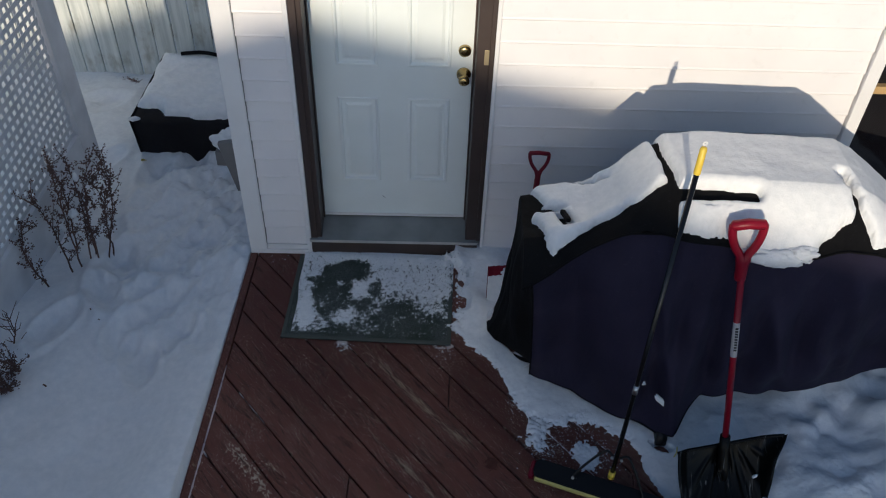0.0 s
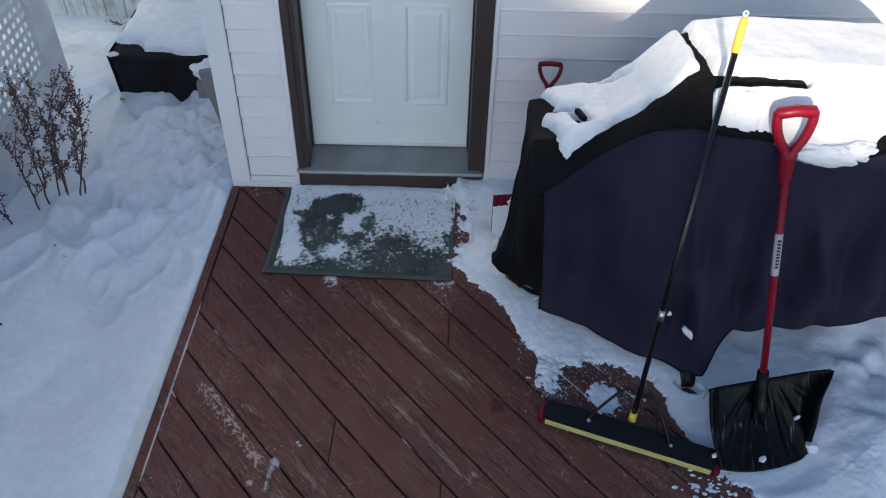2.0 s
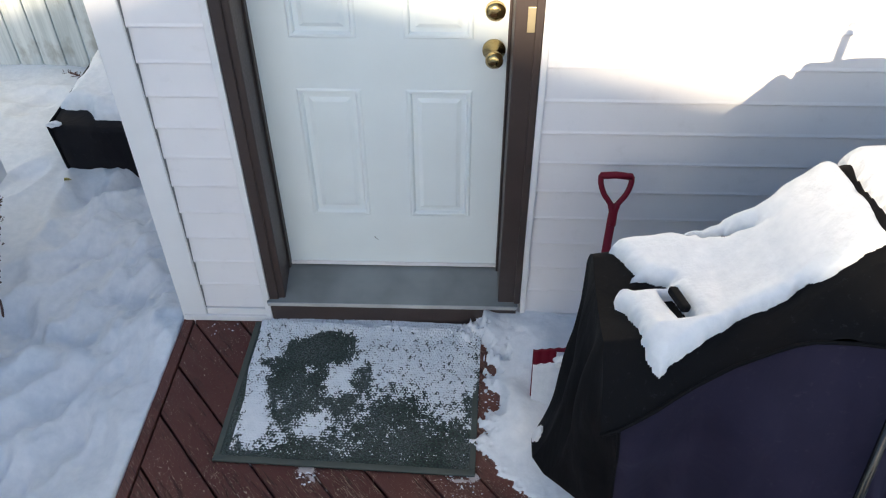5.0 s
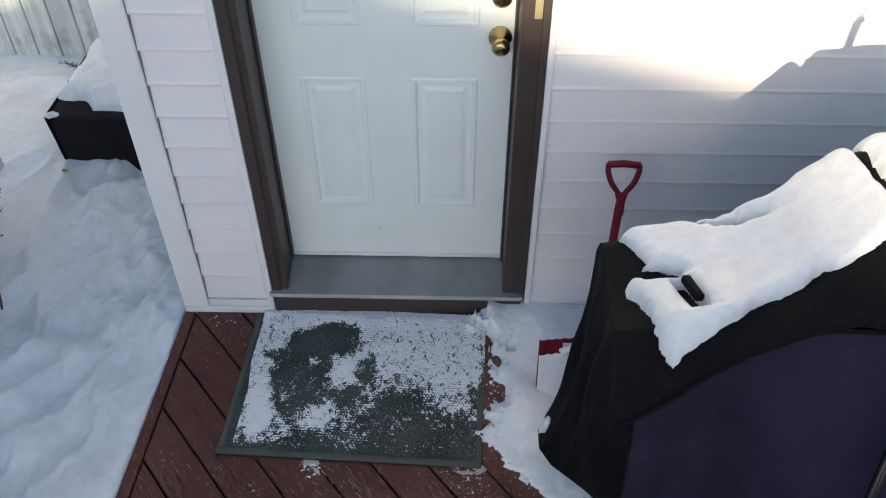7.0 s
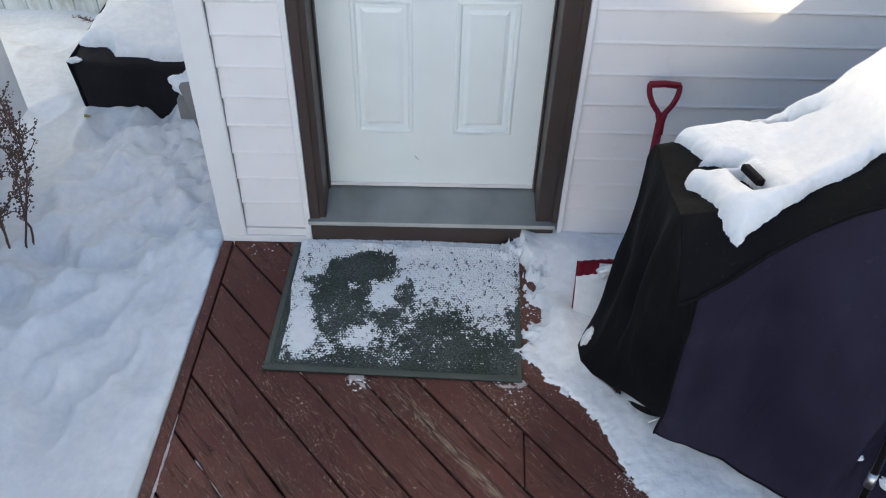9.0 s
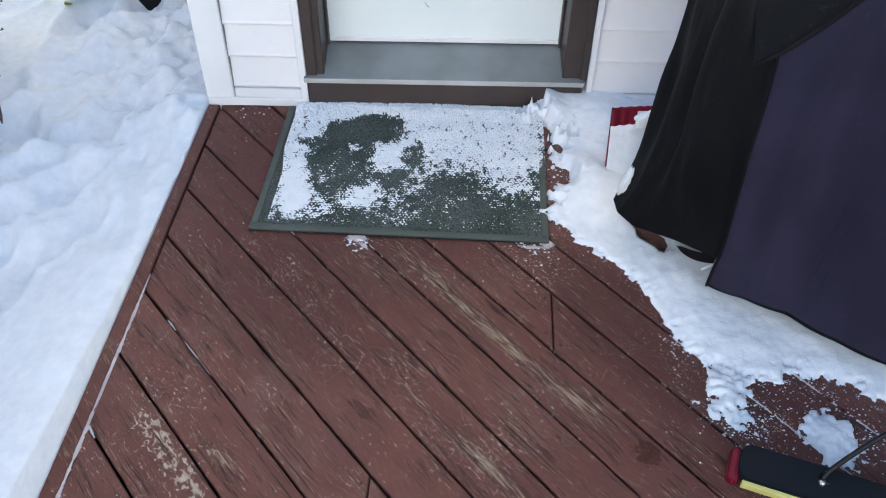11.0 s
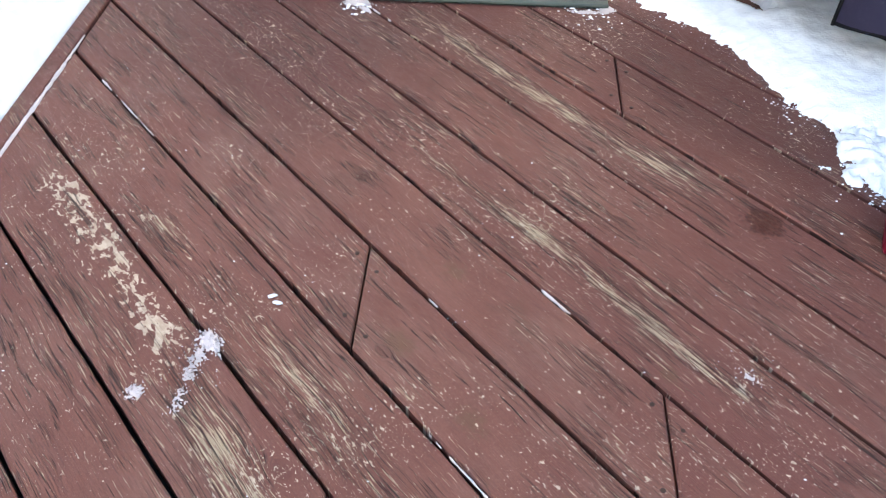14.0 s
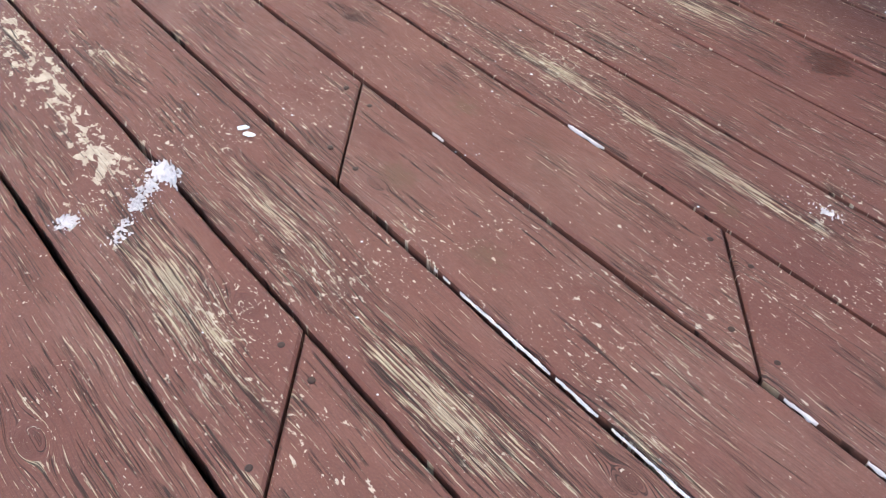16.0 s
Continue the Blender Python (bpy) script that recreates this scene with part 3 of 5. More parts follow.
part("starter_strip", new_box(WX0, 0.008, -0.017, 0.004, 0.030, 0.062, 0.003), M_TRIM, wall)
part("starter_strip", new_box(0.925, WX1, -0.017, 0.004, 0.030, 0.062, 0.003), M_TRIM, wall)
part("flashing", new_box(WX0 - 0.09, 0.02, -0.024, 0.004, 0.002, 0.029, 0.002), M_TRIM, wall)
part("flashing", new_box(0.925, WX1, -0.024, 0.004, 0.002, 0.029, 0.002), M_TRIM, wall)
part("side_channel", new_box(0.9225, 0.942, -0.022, 0.004, 0.004, 2.32, 0.003), M_TRIM, wall)
part("side_channel", new_box(0.004, 0.0265, -0.022, 0.004, 0.004, 2.32, 0.003), M_TRIM, wall)

door = thing("door_1", "white six-panel entry door with brass knob in brown frame", "door", at=(0.46, 0.1, 0))
tagged(door, kind="structure")
part("jamb", new_box(0.027, 0.084, -0.012, 0.15, 0.108, 2.28, 0.005), M_BROWN, door, "dark brown painted door jamb")
part("jamb", new_box(0.844, 0.922, -0.012, 0.15, 0.108, 2.28, 0.005), M_BROWN, door, "dark brown painted door jamb")
part("head", new_box(0.084, 0.844, -0.012, 0.15, 2.20, 2.28, 0.005), M_BROWN, door)
part("kick_board", new_box(0.027, 0.910, -0.024, 0.14, 0.002, 0.100, 0.004), M_BROWN, door)


def door_leaf():
    """A slab whose face has six sunk panels with raised centres."""
    xs = [0.085, 0.197, 0.397, 0.533, 0.738, 0.842]
    zs = [0.161, 0.400, 0.912, 1.085, 1.66, 1.77, 2.08, 2.198]
    bm = bmesh.new()
    for i in range(5):
        for k in range(7):
            x0, x1, z0, z1 = xs[i], xs[i + 1], zs[k], zs[k + 1]
            if i in (1, 3) and k in (1, 3, 5):
                loops = []
                for inset, y in ((0, 0.127), (0.006, 0.1235), (0.014, 0.1245), (0.020, 0.133), (0.034, 0.133), (0.048, 0.1275)):
                    loops.append([bm.verts.new(p) for p in ((x0 + inset, y, z0 + inset), (x1 - inset, y, z0 + inset), (x1 - inset, y, z1 - inset), (x0 + inset, y, z1 - inset))])
                for a, b in zip(loops, loops[1:]):
                    for q in range(4):
                        bm.faces.new((a[q], a[(q + 1) % 4], b[(q + 1) % 4], b[q]))
                bm.faces.new(loops[-1])
            else:
                bm.faces.new([bm.verts.new(p) for p in ((x0, 0.127, z0), (x1, 0.127, z0), (x1, 0.127, z1), (x0, 0.127, z1))])
    bmesh.ops.remove_doubles(bm, verts=bm.verts, dist=0.0002)
    box(bm, xs[0], xs[-1], 0.140, 0.170, zs[0], zs[-1])
    return bm


leaf = part("leaf", door_leaf(), M_DOOR, door)
bm = bmesh.new()
vs = [bm.verts.new(p) for p in ((0.02, -0.030, 0.101), (0.914, -0.030, 0.101), (0.914, -0.030, 0.115), (0.02, -0.030, 0.115), (0.02, 0.126, 0.156), (0.914, 0.126, 0.156), (0.02, 0.126, 0.101), (0.914, 0.126, 0.101))]
for f in ((0, 1, 2, 3), (3, 2, 5, 4), (0, 3, 4, 6), (1, 7, 5, 2), (0, 6, 7, 1), (6, 4, 5, 7)):
    bm.faces.new([vs[i] for i in f])
part("sill", bm, M_SILL, door, "worn grey metal door sill")
bm = bmesh.new()
tube(bm, [(0.797, 0.126, 1.055), (0.797, 0.118, 1.055), (0.797, 0.10, 1.055), (0.797, 0.075, 1.055), (0.797, 0.06, 1.055), (0.797, 0.05, 1.055)], [0.034, 0.034, 0.012, 0.025, 0.026, 0.014], 20)
part("knob", bm, M_BRASS, door, "round brass door knob", True)
bm = bmesh.new()
tube(bm, [(0.797, 0.126, 1.180), (0.797, 0.112, 1.180), (0.797, 0.106, 1.180)], [0.030, 0.028, 0.014], 20)
part("deadbolt", bm, M_BRASS, door, "round brass deadbolt lock", True)

scuff = bmesh.new()
for k, (dx, dz, w) in enumerate(((0, 0, 0.011), (0.006, -0.006, 0.008), (-0.003, 0.006, 0.006))):
    box(scuff, -w / 2, w / 2, -0.0003, 0.0003, -0.0009, 0.0009, 0, pose(0.407 + dx, 0.1266, 0.292 + dz, 0, 50, 0))
part("scuff", scuff, M_SILL, leaf, "small grey scuff mark")
part("sweep", new_box(0.086, 0.841, 0.119, 0.1265, 0.162, 0.176, 0.002), M_TRIM, door, "white door sweep")
part("strike_plate", new_box(0.878, 0.899, -0.016, -0.0125, 1.19, 1.265, 0.001), plain("cream_metal", (0.62, 0.52, 0.32), 0.35, 0.6), door, "brass strike plate on the jamb")
part("casing", new_box(0.028, 0.062, -0.020, -0.0125, 0.118, 2.28, 0.003), M_BROWN, door)
part("casing", new_box(0.9, 0.9215, -0.020, -0.0125, 0.118, 2.28, 0.003), M_BROWN, door)
part("stop", new_box(0.0845, 0.092, 0.100, 0.126, 0.16, 2.2, 0.002), M_BROWN, door)
part("stop", new_box(0.836, 0.8435, 0.100, 0.126, 0.16, 2.2, 0.002), M_BROWN, door)
part("weatherstrip", new_box(0.084, 0.844, 0.1265, 0.1275, 0.156, 0.1607), M_DARK, door)
part("sill_lip", new_box(0.022, 0.912, -0.036, -0.0305, 0.101, 0.117, 0.002), M_LIP, door)

# ---- window ----
window = thing("window_1", "dark window with white trim and a tan inner bar", "window", at=(3.1, 0.05, 1.0))
tagged(window, kind="structure")
part("window_frame", new_box(2.605, 2.665, -0.03, 0.05, 0.2, 2.2, 0.004), M_TRIM, window)
part("pane", new_box(2.665, 3.9, 0.06, 0.07, 0.2, 2.2), M_GLASS, window)
part("rail", new_box(2.665, 3.9, 0.03, 0.059, 1.06, 1.10), M_TAN, window)

part("wall_below", new_box(2.605, 3.95, 0.004, 0.16, -0.6, 0.199), M_SIDING, wall)
part("wall_above", new_box(2.605, 3.95, 0.004, 0.16, 2.201, ZTOP), M_SIDING, wall)
part("wall_end", new_box(3.951, 4.6, 0.004, 0.16, -0.6, ZTOP), M_SIDING, wall)
part("wall_side", new_box(4.45, 4.6, 0.161, 7.0, -0.6, ZTOP), M_SIDING, wall)
part("wall_back", new_box(-0.31, 4.6, 7.001, 7.15, -0.6, ZTOP), M_SIDING, wall)
roof = tagged(part("roof", new_box(-0.36, 4.65, -0.03, 7.2, ZTOP + 0.001, ZTOP + 0.12, 0.01), M_BROWN), "flat dark roof edge of the house", "roof", kind="structure")
for ob in (wall, door, window, roof):
    ob.location = Matrix.Rotation(HOUSE_TURN, 3, "Z") @ ob.location
    ob.rotation_euler.z = HOUSE_TURN

# ---- covered grill ----
def lerp(x, pts):
    return np.interp(x, [p[0] for p in pts], [p[1] for p in pts])


Z_SEAM = [(1.04, 0.82), (1.075, 0.845), (1.15, 0.895), (1.22, 0.952), (1.3, 1.008), (1.37, 1.050), (1.43, 1.078), (1.50, 1.098), (1.56, 1.125), (1.78, 1.11), (1.88, 1.07), (2.1, 1.06), (2.2, 1.11), (2.34, 1.10), (2.5, 1.03), (2.7, 0.95), (2.95, 0.84)]
Z_TOP = [(1.04, 0.955), (1.16, 0.985), (1.3, 1.02), (1.40, 1.08), (1.48, 1.155), (1.53, 1.215), (1.58, 1.24), (2.24, 1.24), (2.32, 1.205), (2.45, 1.12), (2.6, 1.04), (2.95, 0.95)]
Z_HEM = [(1.04, 0.13), (1.16, 0.12), (1.4, 0.085), (1.64, 0.075), (1.72, 0.072), (1.78, 0.085), (1.84, 0.15), (1.90, 0.185), (2.15, 0.17), (2.6, 0.20), (2.95, 0.36)]
Y_HEM = [(1.04, -0.80), (1.16, -0.85), (1.4, -0.97), (1.64, -1.065), (1.72, -1.13), (1.78, -1.135), (1.84, -1.06), (1.90, -1.00), (2.15, -0.94), (2.6, -0.87), (2.95, -0.80)]
YF, YR, YB, YE = -1.0, -0.85, -0.56, -0.47


Y_SEAM = [(1.04, -1.0), (1.09, -1.0), (1.15, -0.985), (1.22, -0.96), (1.3, -0.94), (1.43, -0.925), (1.5, -0.94), (1.56, -0.97), (1.63, -1.0), (2.95, -1.0)]


def cover_z(x, y):
    """Height of the cover's upper side."""
    zs, zt = lerp(x, Z_SEAM), lerp(x, Z_TOP)
    seam_y = lerp(x, Y_SEAM)
    f = np.clip((y - seam_y) / (YR - seam_y), 0, 1)
    f = 0.35 * f + 0.65 * np.sin(f * math.pi / 2)
    shelf = smooth(1.5, 1.3, x) + smooth(2.35, 2.6, x)
    sag = -0.015 * shelf * np.sin(np.clip((y - YR) / (YB - YR), 0, 1) * math.pi) - (0.012 + 0.03 * shelf) * np.clip((y - YR) / (YB - YR), 0, 1)
    back = np.clip((y - YB) / (YE - YB), 0, 1)
    return zs + (zt - zs) * f + sag - 0.10 * back ** 2


grill = thing("covered_grill", "large barbecue grill under a black and navy fabric cover", "grill", at=(1.95, -0.7, 0))
us = np.linspace(1.055, 2.93, 320)


def front_cloth(U, V):
    """The hanging front of the cover: V from hem to seam."""
    depth = 1 - V
    fold = 0.010 * np.sin(U * 21 + 2.0 * np.sin(U * 6) + 1.5 * V) + 0.022 * fbm(U * 4.5 + 0.8 * V, V * 1.3, 3, 4)
    fold = fold + 0.020 * np.exp(-((U - 1.78 + 0.25 * V) / 0.035) ** 2) - 0.022 * np.exp(-((U - 1.9 + 0.1 * V) / 0.05) ** 2) - 0.016 * np.exp(-((U - 1.62 - 0.12 * V) / 0.05) ** 2)
    fold = fold + 0.016 * np.exp(-((U - 2.28 + 0.35 * V) / 0.04) ** 2) - 0.014 * np.exp(-((U - 2.5 + 0.3 * V) / 0.05) ** 2)
    fold = fold * smooth(1.055, 1.14, U)
    yy = lerp(U, Y_HEM) * depth + lerp(U, Y_SEAM) * V - 0.012 * np.sin(V * math.pi) - fold * 3.0 * smooth(1.0, 0.75, V) * (0.35 + depth * smooth(0.0, 0.3, V))
    zz = lerp(U, Z_HEM) * depth + lerp(U, Z_SEAM) * V + 0.006 * fbm(U * 14, U * 0, 2, 8) * (V < 0.005)
    return np.stack([U, yy, zz], -1)


A_, V = np.meshgrid(np.linspace(0, 1, 320), np.linspace(0, 1, 110))
LEFT = 1.09 + 0.068 * (1 - V) ** 0.8
sheet("front_panel", front_cloth(LEFT + A_ * (2.93 - LEFT), V), None, M_NAVY, grill, "dark navy fabric front panel")
part("edge_piping", tube(bmesh.new(), [tuple(p) for p in front_cloth(LEFT[::4, :1], V[::4, :1])[:, 0] - np.array([0, 0.003, 0])], 0.0035, 8), M_BLACK, grill, smoothed=True)
U, Y = np.meshgrid(us, np.concatenate([np.linspace(0, 0.30, 50), np.linspace(0.32, 1, 50)]))
Y = lerp(U, Y_SEAM) * (1 - Y) + YE * Y
lift = 0.007 * fbm(U * 8, Y * 8, 3, 2) + 0.012 * np.exp(-((U - 1.53 - 0.5 * (Y + 0.86)) / 0.03) ** 2) * smooth(-0.82, -0.9, Y) * smooth(-1.02, -0.98, Y)
sheet("top_panel", np.stack([U, Y - 0.003, cover_z(U, Y) + lift], -1), None, M_BLACK, grill, "black fabric top panel")
part("piping", tube(bmesh.new(), [(x, float(lerp(x, Y_SEAM)) - 0.006, float(lerp(x, Z_SEAM)) + 0.001) for x in us[::6]], 0.0045, 8), M_BLACK, grill, smoothed=True)
U = np.linspace(1.16, 2.93, 150)
# black tube draws the shadow gap under the front hem as colour
part("hem_shadow", tube(bmesh.new(), [tuple(p) for p in front_cloth(U, U * 0) + np.array([0, 0.006, 0.004])], 0.0075, 8), M_BLACK, grill, "black tube standing for the shadow gap under the hem", True)
# the near side panel hangs from the shelf to a rounded hem that lifts towards the front corner
a, b = np.meshgrid(np.linspace(0, 1, 110), np.linspace(0, 1, 90))
xt = 1.055 + 0.035 * smooth(0.15, 0, a)
yt = YF + a * (YE - YF)
zt = cover_z(np.maximum(xt, 1.055), yt)
HEM = ((0, 0.25, 0.5, 0.65, 0.8, 0.92, 1), (1.150, 1.078, 0.995, 0.962, 0.962, 0.985, 1.012), (-0.868, -0.77, -0.67, -0.61, -0.53, -0.48, -0.455), (0.238, 0.190, 0.135, 0.125, 0.10, 0.11, 0.16))
hx, hy, hz = (np.interp(a, HEM[0], HEM[k]) for k in (1, 2, 3))
vb = 1 - b[:, :1] * 0.84
edge = front_cloth(1.09 + 0.068 * (1 - vb) ** 0.8, vb)
bulge = np.sin(b * math.pi) * smooth(0, 0.15, a) * (0.022 * fbm(a * 4, b * 1.5, 3, 6) + 0.014 * np.sin(a * 15 + b * 2.5)) - 0.02 * np.exp(-((a - 0.32 - 0.1 * b) / 0.06) ** 2) * np.sin(b * math.pi)
flare = b ** (1 + 2.4 * smooth(0.15, 0.6, a))
P = np.stack([xt * (1 - flare) + hx * flare + bulge, yt * (1 - b) + hy * b, zt * (1 - b) + hz * b], -1)
P = P + (edge - P[:, :1]) * ((1 - a) ** 3)[..., None]
sheet("side_panel", P, None, M_BLACK, grill, "black fabric side panel with rounded hem")
a, b = np.meshgrid(np.linspace(0, 1, 24), np.linspace(-1, 1, 9))
sheet("strap", np.stack([1.158 - 0.085 * a, -0.856 + 0.05 * a, 0.212 - 0.010 * a - 0.012 * np.sin(a * math.pi) + 0.017 * b * np.sin((0.25 + 0.75 * (1 - a)) * math.pi / 2) * smooth(1.0, 0.8, a)], -1), None, M_BLACK, grill, "short black strap end")
part("tag", new_box(-0.015, 0.015, -0.001, 0.001, -0.007, 0.007, 0, pose(1.143, -0.864, 0.190, 20, -25, 10)), M_TRIM, grill, "small white fabric tag")
for side_x, flare in ((2.93, 0.06),):
    a, b = np.meshgrid(np.linspace(0, 1, 80), np.linspace(0, 1, 80))
    ytop = YF + a * (YE - YF)
    ztop = cover_z(np.full_like(a, side_x), ytop)
    y0 = float(lerp(side_x, Y_HEM))
    yh = y0 + a * (-0.42 - y0)
    zh = (float(lerp(side_x, Z_HEM)) * (1 - a) + 0.07 * a)
    bulge = np.sin(b * math.pi) * (0.03 * fbm(a * 3.5, b * 1.5, 3, 6) + 0.02 * np.sin(a * 13 + b * 2))
    out = (-0.045 + (flare + 0.045) * smooth(0, 0.55, a) if flare < 0 else flare * smooth(0, 0.55, a)) * (b ** 1.3) + bulge * smooth(0, 0.1, a)
    sheet("side_panel", np.stack([side_x + out, ytop * (1 - b) + yh * b, ztop * (1 - b) + zh * b], -1), None, M_BLACK, grill)
a, b = np.meshgrid(np.linspace(1.056, 2.929, 60), np.linspace(0, 1, 20))
sheet("back_panel", np.stack([a, YE + 0.01 * b, cover_z(np.maximum(a, 1.055), a * 0 + YE) * (1 - b) + 0.08 * b], -1), None, M_BLACK, grill)
# the pull tab on the shelf and the castors under the hem
tab = bmesh.new()
box(tab, -0.010, 0.010, -0.036, 0.036, -0.004, 0.014, 0.004, pose(1.213, -0.775, 1.012, -8, 12, 15))
part("pull_tab", tab, M_BLACK, grill)
for cx, cy in ((1.735, -1.105), (1.30, -0.68), (2.75, -0.72)):
    bm = tube(bmesh.new(), [(cx - 0.024, cy, 0.046), (cx - 0.020, cy, 0.046), (cx + 0.020, cy, 0.046), (cx + 0.024, cy, 0.046)], [0.036, 0.045, 0.045, 0.036], 18)
    wheel = part("castor", bm, M_BLACKP, grill, "black castor wheel", True)
    bm = bmesh.new()
    tube(bm, [(cx, cy + 0.03, 0.05), (cx, cy + 0.14, 0.12), (cx, cy + 0.16, 0.60)], 0.014, 10)
    part("leg", bm, M_BLACKP, grill)


def snow_lump(name, place, size, turn, seed, parent=None):
    """A flattened uneven clump of snow."""
    bm = bmesh.new()
    bmesh.ops.create_icosphere(bm, subdivisions=4, radius=1.0)
    for v in bm.verts:
        k = 1 + 0.35 * noise.noise(v.co * 1.7 + Vector((seed, 0, 0))) + 0.22 * noise.noise(v.co * 4.0 + Vector((0, seed, 0))) + 0.12 * noise.noise(v.co * 9.0 + Vector((0, 0, seed)))
        v.co = Vector((v.co.x * size[0] * k, v.co.y * size[1] * k, v.co.z * size[2] * k))
    bmesh.ops.transform(bm, matrix=pose(*place, *turn), verts=bm.verts)
    return part(name, bm, M_SNOW, parent, smoothed=True)


# ---- snow on the grill ----
def segment(x, y, x0, y0, x1, y1):
    t = np.clip(((x - x0) * (x1 - x0) + (y - y0) * (y1 - y0)) / ((x1 - x0) ** 2 + (y1 - y0) ** 2), 0, 1)
    return np.hypot(x - x0 - t * (x1 - x0), y - y0 - t * (y1 - y0)), t


sx, sy = np.meshgrid(np.arange(1.07, 2.93, 0.004), np.arange(-1.05, -0.48, 0.004))
rag = 0.018 * fbm(sx * 9, sy * 9, 4, 21) + 0.010 * fbm(sx * 30, sy * 30, 3, 25)
front_left = [(1.05, -0.955), (1.15, -0.945), (1.18, -0.932), (1.235, -0.895), (1.337, -0.830), (1.45, -0.822), (1.53, -0.815), (1.575, -0.80), (1.592, -0.84), (1.596, -0.97), (1.62, -0.99), (1.66, -0.993), (1.735, -0.993), (1.815, -1.005), (2.09, -1.005), (2.13, -0.97), (2.20, -0.95), (2.24, -0.93), (2.27, -0.92), (2.31, -0.97), (2.95, -0.97)]
side_edge = [(-1.0, 1.19), (-0.94, 1.165), (-0.90, 1.140), (-0.852, 1.126), (-0.79, 1.118), (-0.732, 1.096), (-0.70, 1.098), (-0.64, 1.14), (-0.60, 1.130), (-0.545, 1.105), (-0.5, 1.115)]
d = sy - lerp(sx, front_left)
d = np.minimum(d, sx - lerp(sy, side_edge))
d = np.minimum(d, -0.505 - sy)
crack, _ = segment(sx, sy, 1.545, -0.49, 1.585, -0.85)
d = np.minimum(d, crack - 0.015)
hand, t = segment(sx, sy, 1.60, -0.872, 1.87, -0.878)
d = np.minimum(d, hand - 0.028 + 0.006 * t)
rcr, t = segment(sx, sy, 2.21, -0.76, 2.275, -1.03)
d = np.minimum(d, rcr - 0.005 - 0.024 * t)
notch, t = segment(sx, sy, 1.05, -0.662, 1.195, -0.695)
d = np.minimum(d, notch - 0.036 + 0.022 * t)
slot = np.maximum(np.abs(sx - 1.213 + 0.27 * (sy + 0.775)) - 0.014, np.abs(sy + 0.775) - 0.046)
d = np.minimum(d, slot)
d = np.minimum(d, np.hypot((sx - 1.40), (sy + 0.51) / 0.5) - 0.045)
rear, t = segment(sx, sy, 1.27, -0.535, 1.42, -0.60)
d = np.minimum(d, rear - 0.012 * np.sin(t * 3.14))
d = d + 0.03 * fbm(sx * 16, sy * 16, 3, 29) * smooth(-0.60, -0.52, sy) * smooth(1.6, 1.45, sx)
d = d + rag * (1 - 0.7 * (np.minimum(crack, hand) < 0.05)) * (1 - 0.85 * (slot < 0.03))
top_t = 0.040 + 0.016 * smooth(1.58, 1.75, sx) * smooth(2.4, 2.2, sx) + 0.008 * fbm(sx * 5, sy * 5, 3, 23)
r = np.clip(d / 0.035, 0, 1)
th = top_t * np.sqrt(1 - (1 - r) ** 2) + (0.0032 * fbm(sx * 7, sy * 7, 2, 26) + 0.0009 * fbm(sx * 30, sy * 30, 2, 27)) * smooth(0.0, 0.03, d) - 0.015 * (d <= 0)
grill_snow = sheet("grill_snow", np.stack([sx, sy, cover_z(sx, sy) + th + 0.004], -1), d > 0, M_SNOW)
tagged(grill_snow, "thick smooth snow lying on the grill cover", "snow", kind="stuff")
for place, size, turn, seed in (((1.955, -1.012, 1.072), (0.105, 0.030, 0.038), (0, 4, 0), 61), ((2.055, -1.004, 1.090), (0.060, 0.026, 0.030), (0, 0, 0), 62), ((1.865, -1.000, 1.085), (0.040, 0.022, 0.026), (0, 0, 0), 63), ((*front_cloth(1.705, 0.185).tolist(),), (0.058, 0.008, 0.014), (0, 45, -8), 3), ((*front_cloth(1.613, 0.245).tolist(),), (0.012, 0.006, 0.010), (0, 20, 0), 8),
                                ((0.972, -0.588, 0.215), (0.007, 0.014, 0.052), (16, 6, 20), 5)):
    tagged(snow_lump("snow_clump", place, size, turn, seed), "clump of snow clinging to the grill cover", "snow", "snow clumps on the cover")

# ---- snow on the deck ----
EDGE = [(0.70, 0.02), (0.765, -0.48), (0.838, -0.547), (0.875, -0.61), (0.954, -0.675), (1.02, -0.745), (1.06, -0.84), (1.09, -0.905), (1.13, -0.975), (1.155, -1.02), (1.22, -1.055), (1.27, -1.045),
        (1.331, -1.035), (1.411, -1.064), (1.493, -1.076), (1.541, -1.10), (1.60, -1.125), (1.64, -1.20), (1.668, -1.278), (1.701, -1.354), (1.762, -1.451), (1.79, -1.53), (1.878, -1.568), (2.0, -1.70), (2.3, -1.80), (4, -2.2)]
sx, sy = np.meshgrid(np.arange(0.70, 3.3, 0.005), np.arange(-2.1, 0.12, 0.005))
d = (sy - lerp(sx, EDGE)) * 0.8
d = np.maximum(d, 0.050 * blob(sx, sy, 1.192, -1.10, 0.040, 0.10, 8) + 0.045 * fbm(sx * 75, sy * 75, 3, 36))
d = np.maximum(d, 0.045 * blob(sx, sy, 1.412, -1.185, 0.060, 0.065, -35) + 0.025 * fbm(sx * 60, sy * 60, 3, 37))
d = d + 0.035 * fbm(sx * 7, sy * 7, 3, 31)
d0 = d
d = d + 0.034 * fbm(sx * 28, sy * 28, 4, 33, 0.7) + 0.016 * fbm(sx * 95, sy * 95, 2, 34)
